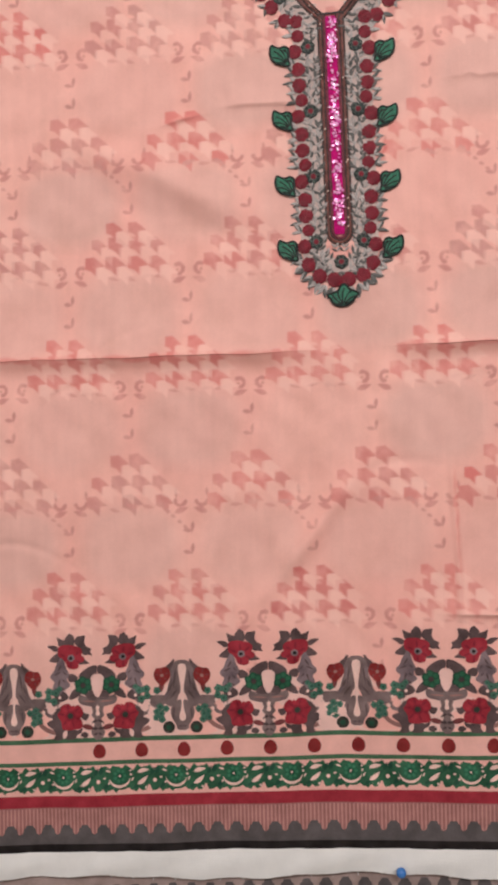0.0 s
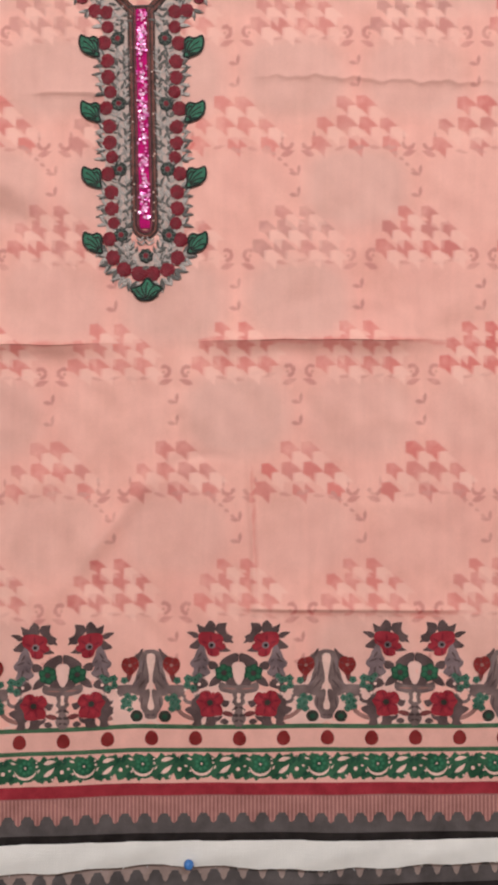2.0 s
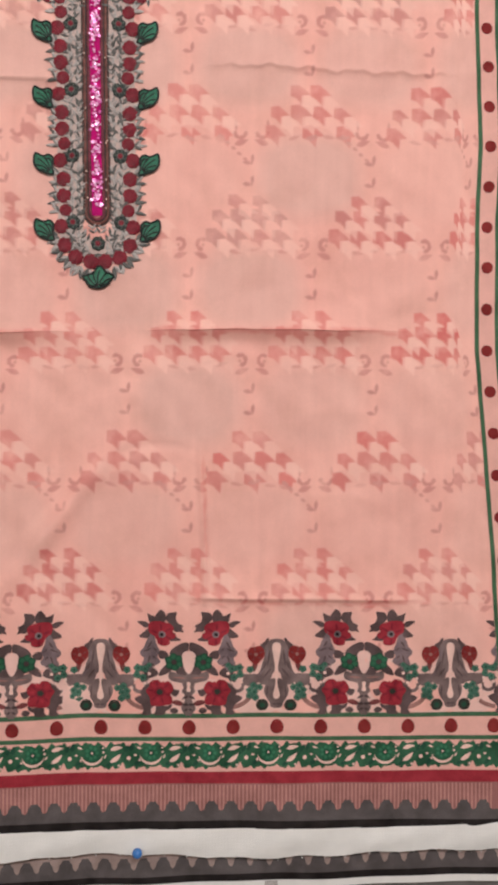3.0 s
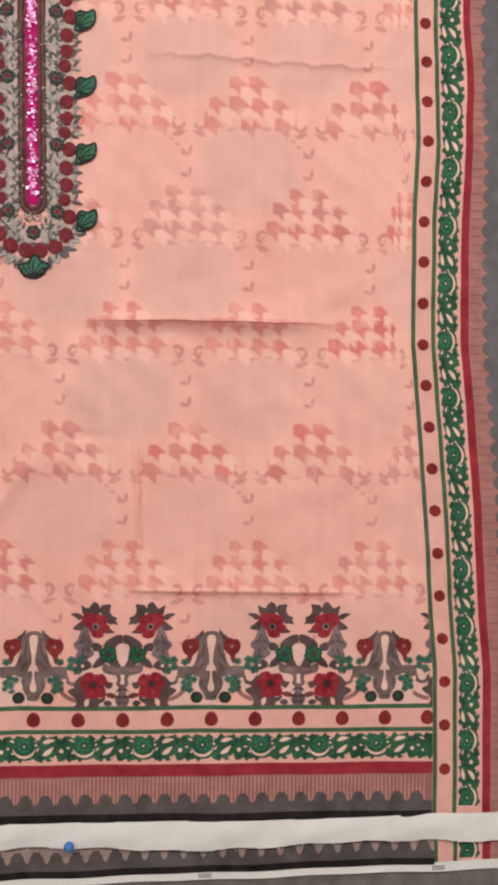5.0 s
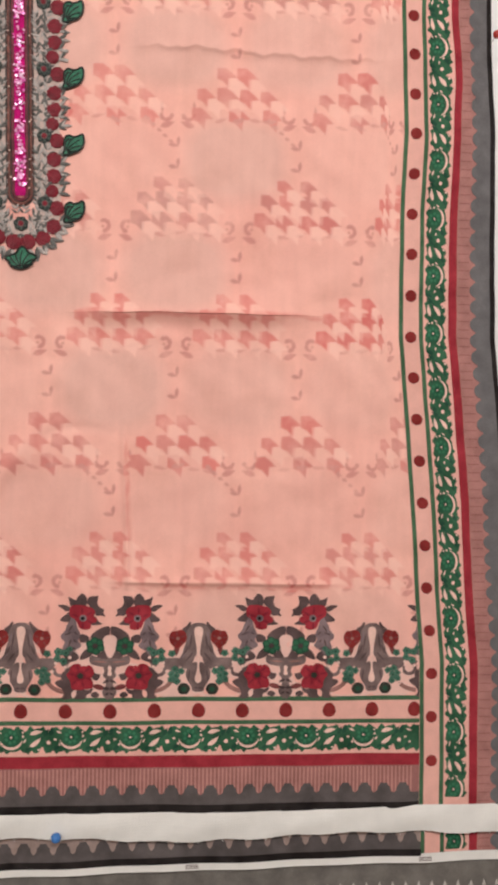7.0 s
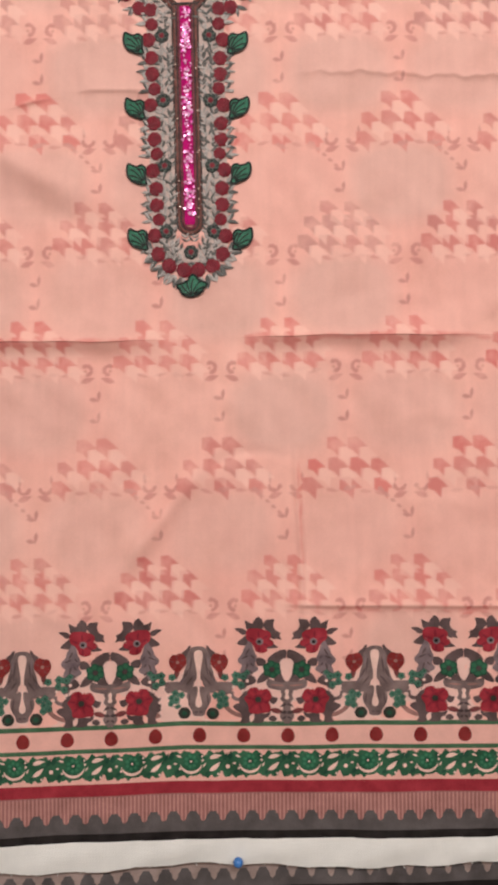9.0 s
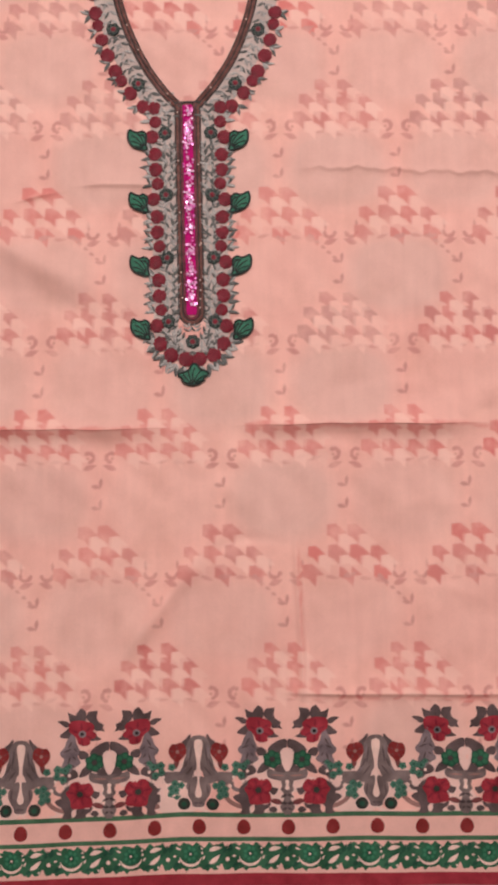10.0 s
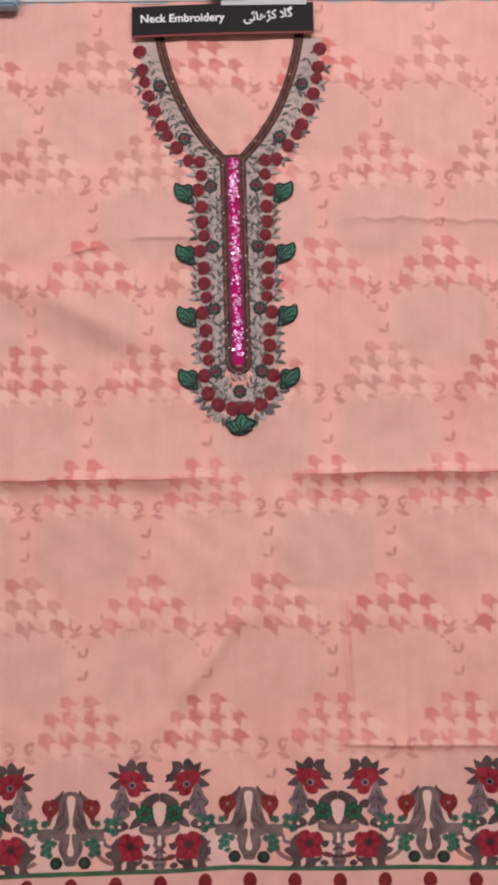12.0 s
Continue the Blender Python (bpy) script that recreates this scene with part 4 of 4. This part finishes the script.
def cloth_strip(name, v0, v1, mat, parent, place, lift, u1=HEM_U1, rows=3):
    me, _, _ = grid_mesh(name, np.linspace(U0, u1 + 0.001, 140), np.linspace(v0, v1, rows), lambda a, b: place(a, b, lift), mat)
    ob = new(name, me)
    ob.parent = parent
    return ob


cloth_strip("hatched_band", 0.7375, 0.795, M_HATCH_GREY, lower, low_hang, 0.0003, rows=6)
cloth_strip("grey_band", 0.7305, 0.7385, M_GREY, lower, low_hang, 0.0005)
cloth_strip("black_edge", 0.7240, 0.7310, M_BLACK, lower, low_hang, 0.0007)
for k in range(-27, 17):
    u = HOLE_U + 0.010 + k * TOOTH_STEP
    if HEM_U0 + 0.01 < u < HEM_U1 - 0.0095:
        lay("stepped_tooth", [shift(BUMP * (1, 1.15), u, 0.7385)], M_GREY, lower, 0.0008, place=low_hang)
side_border(lower, 0.7265, 0.795, low_hang)
for u in (0.173, 0.409):
    for j in range(3):
        lay("printed_bar", [[(u, 0.7185 + 0.0016 * j), (u + 0.013, 0.7185 + 0.0016 * j), (u + 0.013, 0.7193 + 0.0016 * j), (u, 0.7193 + 0.0016 * j)]], M_STONE, lower, 0.0004, place=low_hang)


def low_side(s, w, lift=0.0):
    return low_hang(VINE_COL - 0.84 * np.asarray(w), s, lift)


vine_period(0.7290, 0.7290 + 0.0575, 0.0575, low_side, lower)
for k in range(26):
    u = 0.24 + 0.0135 * k
    if u < U1 + 0.02:
        lay("pale_tooth", [[(u - 0.0022, 0.689), (u + 0.0022, 0.689), (u, 0.6955)]], M_PALE_TOOTH, last, 0.0004, place=last_hang)

# ---- neck embroidery ----
def N(a, s):
    """From the neck's own axis (across, down from the point of the V) to print space."""
    s = s * 1.055 if s < 0 else s
    return 0.0023 + 0.0206 * s + a, 1.6080 - s


def nk(points):
    return np.array([N(a, s) for a, s in points])


def u_path(hw, top, bottom, n=14):
    """Down one side, round the foot and up the other."""
    left = [(-hw, s) for s in np.linspace(top, bottom - hw, 30)]
    foot = [(-hw * math.cos(t), bottom - hw + hw * math.sin(t)) for t in np.linspace(0, math.pi, n)[1:-1]]
    return nk(left + foot + [(hw, s) for _, s in left[::-1]])


def neck_edge(off, side, n=26):
    """The V's edge, moved outwards by off."""
    p = bezier((-0.0735 * -1, -0.150), (0.0640, -0.052), (0.0045, 0.0015), n)
    tang = np.gradient(p, axis=0)
    tang /= np.linalg.norm(tang, axis=1)[:, None]
    p = p + np.stack([tang[:, 1], -tang[:, 0]], -1) * off
    p[:, 0] *= side
    return nk(p)


# soft grey ground under the stitches
M_NET = cloth_ink("grey_net_ground", (192, 168, 161), 0.12, bump=0.5)
neck = ribbon("neck_embroidery", [u_path(0.0262, -0.012, 0.2585)] + [neck_edge(0.0165, s)[3:-2] for s in (-1, 1)], 0.0245, M_NET, shirt, 0.0004, 0.0002, "dense floral neck embroidery with sequinned placket")

for off, w, mat, name in ((0.0128, 0.0017, M_CORD, "cord"), (0.0107, 0.0030, M_BROWN, "braid"), (0.0086, 0.0014, M_CORD, "cord"), (0.0066, 0.0034, M_BRAID_RED, "braid")):
    ribbon(name, [u_path(off, -0.001, 0.2185 + off)], w, mat, neck, 0.0008, 0.0008)
ss = np.linspace(0.001, 0.2215, 50)
ribbon("placket_ribbon", [nk([(0, s) for s in ss])], 0.0104, M_MAGENTA, neck, 0.0009, 0.0003, "magenta placket ribbon")
ribbon("placket_top", [nk([(-0.013, -0.001), (0, -0.0015), (0.013, -0.001)])], 0.0022, M_CORD, neck, 0.0014, 0.0006)
for side in (-1, 1):
    for off, w, mat, name in ((0.0092, 0.0016, M_CORD, "neckline_cord"), (0.0070, 0.0032, M_BROWN, "neckline_braid"), (0.0048, 0.0014, M_CORD, "neckline_cord"), (0.0028, 0.0030, M_BROWN, "neckline_braid"), (0.0009, 0.0014, M_CORD, "neckline_cord")):
        ribbon(name, [neck_edge(off - 0.001, side)], w, mat, neck, 0.0008, 0.0008)

# rosettes
PERIOD = ((0.0, 0.0372), (0.0185, 0.0342), (0.0348, 0.0340), (0.0493, 0.0320))
LEVEL0, LEVEL_STEP = 0.0358, 0.0655
spots = []
for level in range(4):
    for ds, a in PERIOD[:4 if level < 3 else 1]:
        spots.append((a - 0.0008 * level, LEVEL0 + LEVEL_STEP * level + ds, 0.0073 if ds not in (0.0493,) else 0.0064))
last_s = LEVEL0 + LEVEL_STEP * 3
spots += [(0.0318, last_s + 0.0185, 0.0076), (0.0215, last_s + 0.0300, 0.0076), (0.0068, last_s + 0.0340, 0.0076)]
spots += [(0.0335, LEVEL0 - 0.0160, 0.0064), (0.0340, LEVEL0 - 0.0310, 0.0070)]
for t, r in ((0.0, 0.0072), (0.135, 0.0072), (0.225, 0.0062), (0.345, 0.0070), (0.475, 0.0074), (0.62, 0.0074), (0.71, 0.0064), (0.84, 0.0072), (1.0, 0.0072)):
    q = (1 - t) ** 2 * np.array((0.0955, -0.1110)) + 2 * t * (1 - t) * np.array((0.0895, -0.036)) + t * t * np.array((0.0455, 0.0035))
    spots.append((q[0], q[1], r))
for i, (a, s, r) in enumerate(spots):
    for side in (-1, 1):
        c = N(side * a, s)
        ob = lay("rosette", [disc(c[0], c[1], r * 1.0, 27, 9, 0.045, i)], M_ROSETTE, neck, 0.0012, 0.0014)

# dark ring flowers
rings = [(0.0236, LEVEL0 + LEVEL_STEP * k - 0.0040, side) for k in range(4) for side in (-1, 1)] + [(0.0005, last_s + 0.0165, 1)]
rings += [(a, s, side) for a, s in ((0.0750, -0.0740), (0.0500, -0.0190)) for side in (-1, 1)]
for a, s, side in rings:
    c = N(side * a, s)
    ob = lay("ring_flower", [disc(c[0], c[1], 0.0070, 28, 7, 0.07, 0.3)], M_LEAF_EDGE, neck, 0.0016, 0.0004, "black-green ring flower with a maroon heart")
    for j in range(7):
        t = 0.3 + 2 * math.pi * j / 7
        lay("petal", [disc(c[0] + 0.0051 * math.cos(t), c[1] + 0.0051 * math.sin(t), 0.00125, 8)], M_RING_PETAL, ob, 0.0023, 0.0003)
    lay("ring_ground", [disc(c[0], c[1], 0.0036, 14)], M_SPRIG_DARK, ob, 0.0023, 0.0001)
    lay("heart", [disc(c[0], c[1], 0.0027, 10, 5, 0.08)], M_ROSETTE, ob, 0.0026, 0.0005)

# green cup leaves
CUP = rounded([(8, 10), (9.6, 4.5), (8.4, -2), (4.5, -6.5), (-0.5, -9), (-6, -10.5), (-9.8, -10), (-8.5, -5), (-9, 0.5), (-8.4, 6), (-4.5, 8.5), (-0.5, 7.2), (3.5, 8)]) * 0.001
FOOT_CUP = rounded([(-15, 0.5), (-10, 2.5), (-5, 4.5), (-2, 9), (1, 11), (4, 9), (7, 5.5), (12, 3.5), (15, 1), (11, -3), (8, -7), (3, -9.3), (-3, -9.6), (-9, -7.5), (-11.5, -3)]) * 0.001


def cup(c, side, turn=0.0, size=1.0, shape=CUP, lobes=((-8, -6, 14, 4.6, 76), (-7, -7, 17, 5.0, 62), (-6.5, -7.5, 20, 5.0, 44), (-6, -8, 17, 4.6, 26), (-5.5, -9, 13, 4.0, 8), (-8.0, 1.5, 9, 2.6, 22))):
    ct, st = math.cos(radians(turn)), math.sin(radians(turn))

    def P(poly):
        p = np.asarray(poly, float) * size
        p = np.stack([p[:, 0] * ct - p[:, 1] * st, p[:, 0] * st + p[:, 1] * ct], -1)
        p[:, 0] *= side
        p = p + c
        return p[::-1] if side < 0 else p

    body = lay("cup_leaf", [P(shape)], M_LEAF, neck, 0.0018, 0.0006, "emerald leaf edged in black thread")
    rim = np.concatenate([shape, shape[:2]]) * 1.02
    ribbon("rim_stitch", [P(rim)], 0.0020, M_LEAF_EDGE, body, 0.0021, 0.0005)
    for x, y, l, w, a in lobes:
        ca, sa = math.cos(radians(a)), math.sin(radians(a))
        path = bezier((x, y), (x + 0.5 * l * ca - 2.6 * sa, y + 0.5 * l * sa + 2.6 * ca), (x + 0.86 * l * ca, y + 0.86 * l * sa), 8) * 0.001
        ribbon("vein", [P(path)], 0.0013, M_LEAF_EDGE, body, 0.0025, 0.0003)


for k in range(4):
    for side in (-1, 1):
        cup(np.array(N(side * 0.0520, LEVEL0 + LEVEL_STEP * k + 0.0030)), side)
cup(np.array(N(0.0005, last_s + 0.0500)), 1, 0, 1.0, FOOT_CUP, ((0, -8, 15, 5, 165), (0, -8, 16, 5.2, 138), (0, -7.5, 16, 5.2, 112), (0, -7.5, 17, 5.2, 84), (1, -7.5, 16, 5.2, 58), (2, -8, 15, 5, 34), (2, -8.5, 12, 4, 12)))

# grey sprigs
rs = random.Random(3)
SPRIGS = []


def sprig(points, spread, length, mats):
    """A stem with leaves on both sides along print-space points."""
    pts = np.asarray(points, float)
    tang = np.gradient(pts, axis=0)
    polys, dark = [], []
    for i, (p, d) in enumerate(zip(pts, tang)):
        a = math.degrees(math.atan2(d[1], d[0]))
        for sgn in (-1, 1):
            poly = leaf(p[0], p[1], length * rs.uniform(0.8, 1.15), length * 0.32, a + sgn * spread + rs.uniform(-12, 12), 6)
            (dark if rs.random() < 0.48 else polys).append(poly)
    for group, mat in ((polys, mats[0]), (dark, mats[1])):
        for p in group:
            SPRIGS.append((p, mat))


PALE = (M_SPRIG, M_SPRIG_DARK)
for side in (-1, 1):
    for k in range(-1, 4):
        s0 = LEVEL0 + LEVEL_STEP * k
        if k >= 0:
            sprig(nk([(side * (0.0205 + 0.002 * math.sin(j)), s0 + 0.056 - 0.0085 * j) for j in range(6)]) if k < 3 else nk([(side * 0.0205, s0 + 0.020 - 0.008 * j) for j in range(3)]), 50, 0.0095, PALE)
            for j in range(5 if k < 3 else 1):
                s = s0 + 0.013 + 0.0095 * j
                sprig(nk([(side * (0.037 + 0.002 * m), s - 0.0008 * m) for m in range(2)]), 32, 0.0105, PALE)
        else:
            sprig(nk([(side * 0.0215, s0 + 0.056 - 0.008 * j) for j in range(4)]), 50, 0.0095, PALE)
            for j in range(3):
                sprig(nk([(side * 0.037, s0 + 0.030 + 0.009 * j), (side * 0.039, s0 + 0.029 + 0.009 * j)]), 32, 0.0100, PALE)
    # round the foot
    for t in range(8):
        a = radians(8 + 11.5 * t)
        b = (side * 0.0385 * math.cos(a), last_s + 0.0035 + 0.0385 * math.sin(a))
        e = (side * 0.0420 * math.cos(a), last_s + 0.0035 + 0.0420 * math.sin(a))
        sprig(nk([b, e]), 30, 0.0110, PALE)
        if t % 2:
            sprig(nk([(side * 0.021 * math.cos(a), last_s + 0.010 + 0.016 * math.sin(a)), (side * 0.025 * math.cos(a), last_s + 0.010 + 0.019 * math.sin(a))]), 40, 0.0090, PALE)
    # along the V
    inner, outer = neck_edge(0.0160, side, 22), neck_edge(0.0345, side, 12)
    for i in range(5, 19, 4):
        sprig(inner[i:i + 5], 48, 0.0100, PALE)
    for i in range(3, 10):
        d = outer[i] - neck_edge(0.030, side, 12)[i]
        sprig(np.array([outer[i], outer[i] + d * 0.4]), 34, 0.0100, PALE)

for side in (-1, 1):
    for k in range(4):
        s0 = LEVEL0 + LEVEL_STEP * k
        for j in range(7 if k < 3 else 3):
            s = s0 + 0.006 + 0.0085 * j
            sprig(nk([(side * 0.0255, s + 0.003), (side * 0.0265, s)]), 42, 0.0085, PALE)
            sprig(nk([(side * 0.0165, s + 0.006), (side * 0.0160, s + 0.003)]), 35, 0.0075, PALE)
    for i in range(4, 21, 2):
        e = neck_edge(0.0225, side, 22)
        sprig(e[i:i + 2], 50, 0.0085, PALE)
    sprig(nk([(side * 0.010, last_s + 0.014), (side * 0.013, last_s + 0.009)]), 45, 0.0090, PALE)
    sprig(nk([(side * 0.009, last_s + 0.024), (side * 0.014, last_s + 0.021)]), 45, 0.0090, PALE)
    sprig(nk([(side * 0.003, last_s + 0.006), (side * 0.004, last_s + 0.002)]), 45, 0.0070, PALE)
rs.shuffle(SPRIGS)
for i, (p, mat) in enumerate(SPRIGS[:300]):
    lay("sprig_leaf", [p], mat, neck, 0.0010 + 0.00005 * (i % 5), 0.0007)
for mat in PALE:
    rest = [p for p, q in SPRIGS[300:] if q == mat]
    tagged(lay("sprig_rest", rest, mat, neck, 0.0009, 0.0006), kind="stuff")

# sequins and beads
rq = random.Random(8)
verts, faces = [], []
for i in range(620):
    a, s = max(-0.0048, min(0.0048, rq.gauss(0.0005, 0.0026))), rq.uniform(0.003, 0.212)
    if rq.random() < 0.22 + 0.50 * math.sin(s * 95 + 6 * math.sin(s * 31)) ** 2:
        continue
    u, v = N(a, s)
    c = Vector(hang(np.array([u]), np.array([v]), 0.0022 + rq.uniform(0, 0.0006))[0])
    tilt = Matrix.Rotation(rq.gauss(0, 0.32), 3, "X") @ Matrix.Rotation(rq.gauss(0, 0.32), 3, "Z")
    r, b = rq.uniform(0.0010, 0.0016), len(verts)
    for j in range(8):
        t = 2 * math.pi * j / 8
        verts.append(c + tilt @ Vector((r * math.cos(t), 0, r * math.sin(t))))
    faces.append(tuple(range(b, b + 8)))
sequins = tagged(mesh_of("sequin_layer", verts, faces, M_SEQUIN, neck, "glittering magenta sequins", False), kind="stuff")


def bead(c, r=0.0011):
    bm = bmesh.new()
    bmesh.ops.create_icosphere(bm, subdivisions=1, radius=r)
    me = bpy.data.meshes.new("bead")
    bm.to_mesh(me)
    bm.free()
    me.materials.append(M_BEAD)
    shade_smooth(me)
    ob = new("bead", me)
    ob.location = Vector(hang(np.array([c[0]]), np.array([c[1]]), 0.0022)[0])
    ob.parent = neck


for a, s in ((0.0100, 0.066), (0.0105, 0.108), (0.0112, 0.148), (-0.0105, 0.062), (-0.0100, 0.116), (0.0100, 0.150), (-0.0098, 0.178), (0.0096, 0.196), (0.0092, 0.205), (-0.0090, 0.204), (0.0095, 0.186), (-0.0105, 0.010), (0.0088, 0.214)):
    bead(N(a, s))
for side, i in ((-1, 10), (-1, 14), (1, 9), (-1, 22), (1, 21)):
    bead(neck_edge(0.0030, side)[i])

# ---- card, clips, bar and pins ----
def box_mesh(name, sx, sy, sz, mat, bevel=0.001, parent=None, label="", segments=2):
    bm = bmesh.new()
    bmesh.ops.create_cube(bm, size=1)
    for vert in bm.verts:
        vert.co = Vector((vert.co.x * sx, vert.co.y * sy, vert.co.z * sz))
    bmesh.ops.bevel(bm, geom=bm.edges[:], offset=bevel, segments=segments, affect="EDGES")
    me = bpy.data.meshes.new(name)
    bm.to_mesh(me)
    bm.free()
    me.materials.append(mat)
    ob = new(name, me)
    ob.parent = parent
    if label:
        ob["label"] = label
    return ob


def lettering(name, text, size, place, turn, mat, parent, align="CENTER"):
    data = bpy.data.curves.new(name, "FONT")
    data.body, data.size, data.align_x, data.align_y = text, size, align, "CENTER"
    data.extrude, data.offset = 0.00008, 0.00024
    temp = new(name, data)
    me = bpy.data.meshes.new_from_object(temp.evaluated_get(bpy.context.evaluated_depsgraph_get()))
    bpy.data.objects.remove(temp)
    me.materials.clear()
    me.materials.append(mat)
    ob = new(name, me)
    ob.parent = parent
    ob.matrix_basis = Matrix.Translation(place) @ Euler((radians(90), 0, 0)).to_matrix().to_4x4() @ Matrix.Rotation(radians(turn), 4, "Z")
    return ob


def bowed_card(name, width, height, thick, bow, mat):
    """A thin card that bows a little towards the viewer."""
    nx, verts, faces = 24, [], []
    for i in range(nx + 1):
        x = (i / nx - 0.5) * width
        y = -bow * math.cos(math.pi * x / width)
        for dy in (0, thick):
            for z in (-height / 2, 0, height / 2):
                verts.append((x, y + dy, z))
    for i in range(nx):
        a, b = i * 6, i * 6 + 6
        faces += [(a, b, b + 1, a + 1), (a + 1, b + 1, b + 2, a + 2), (a + 4, b + 4, b + 3, a + 3), (a + 5, b + 5, b + 4, a + 4), (a + 2, b + 2, b + 5, a + 5), (a + 3, b + 3, b, a)]
    faces += [(0, 1, 4, 3), (1, 2, 5, 4)]
    e = nx * 6
    faces += [(e + 3, e + 4, e + 1, e), (e + 4, e + 5, e + 2, e + 1)]
    return mesh_of(name, verts, faces, mat, None, "", False)


tag = tagged(bowed_card("neck_label_card", 0.1925, 0.0315, 0.0008, 0.0015, M_TAG), "black card strip with white lettering over the neckline", "label")
tag.matrix_basis = pose(-0.0072, -0.0068, 1.7572, 0, -0.4, 0)
edge = bowed_card("card_edge", 0.1920, 0.0034, 0.0008, 0.0015, M_TAG_EDGE)
edge.parent, edge["label"] = tag, "maroon lower edge"
edge.matrix_basis = pose(0, 0.0006, -0.0168)
sleeve = bowed_card("clear_sleeve_edge", 0.0900, 0.0050, 0.0006, 0.0002, M_BAR)
sleeve.parent = tag
sleeve.matrix_basis = pose(0.044, -0.0022, 0.0152, 0, 1.2, 0)
lettering("lettering", "Neck Embroidery", 0.0124, (-0.0425, -0.0018, 0.0003), 0.0, M_WHITE, tag)
lettering("lettering", "\uFBFD\uFE8B\uFE8E\uFBAC\uFB8D\uFB90 \uFEFC\uFB94", 0.0132, (0.0480, -0.0018, 0.0010), 5, M_WHITE, tag)

bar = tagged(box_mesh("hanging_bar", 1.1, 0.012, 0.030, M_BAR, 0.002), "pale grey metal bar that carries the fabric", "rail")
bar.matrix_basis = pose(0.0, 0.004, 1.7935, 0, 0.9, 0)


def hanging_clip(x, z):
    """A pale blue spring clip with a white bent wire."""
    body = box_mesh("clip", 0.038, 0.014, 0.030, M_BLUE_CLIP, 0.002)
    me = bpy.data.meshes.new("wire")
    bm = bmesh.new()
    for side in (-1, 1):
        path = [(side * (0.0022 + 0.0030 * t * t), -0.0085, 0.013 - 0.024 * t) for t in (0, 0.2, 0.4, 0.6, 0.8, 1)]
        rings = []
        for x0, y0, z0 in path:
            rings.append([bm.verts.new((x0 + 0.0010 * math.cos(k * math.pi / 3), y0 + 0.0010 * math.sin(k * math.pi / 3), z0)) for k in range(6)])
        for r0, r1 in zip(rings, rings[1:]):
            for k in range(6):
                bm.faces.new((r0[k], r0[(k + 1) % 6], r1[(k + 1) % 6], r1[k]))
    bm.to_mesh(me)
    bm.free()
    me.materials.append(M_WIRE)
    wire = new("wire", me)
    wire.parent = body
    wire["label"] = "white bent wire"
    body.matrix_basis = pose(x, -0.010, z, 0, 0, 0)
    return tagged(body, "pale blue spring clip on the hanging bar", "clip", "clips on the bar")


hanging_clip(-0.2445, 1.7865)
hanging_clip(-0.0020, 1.7950)


def push_pin(place, mat, label, size=1.0):
    bm = bmesh.new()
    profile = [(0.0052 * math.sin(a), -0.0062 - 0.0052 * math.cos(a)) for a in (math.pi * k / 10 for k in range(11))]
    rings = [[bm.verts.new((r * size * math.cos(k * math.pi / 8), y * size, r * size * math.sin(k * math.pi / 8))) for k in range(16)] for r, y in profile]
    for r0, r1 in zip(rings, rings[1:]):
        for k in range(16):
            bm.faces.new((r0[k], r1[k], r1[(k + 1) % 16], r0[(k + 1) % 16]))
    bmesh.ops.remove_doubles(bm, verts=bm.verts, dist=1e-6)
    me = bpy.data.meshes.new("push_pin")
    bm.to_mesh(me)
    bm.free()
    me.materials.append(mat)
    shade_smooth(me)
    head = new("push_pin", me)
    bm = bmesh.new()
    bmesh.ops.create_cone(bm, segments=8, radius1=0.0005, radius2=0.0002, depth=0.022, matrix=Matrix.Translation((0, 0.010, 0)) @ Matrix.Rotation(radians(-90), 4, "X"))
    me = bpy.data.meshes.new("needle")
    bm.to_mesh(me)
    bm.free()
    me.materials.append(M_STEEL)
    needle = new("needle", me)
    needle.parent = head
    head.matrix_basis = Matrix.Translation(place)
    return tagged(head, label, "push pin")


push_pin((0.0515, -0.003, 0.7625), M_PIN_BLUE, "blue plastic push pin through the white selvedge", 0.95)
push_pin((0.4765, -0.003, 1.5610), M_PIN_RED, "red plastic push pin at the fabric edge", 0.8)
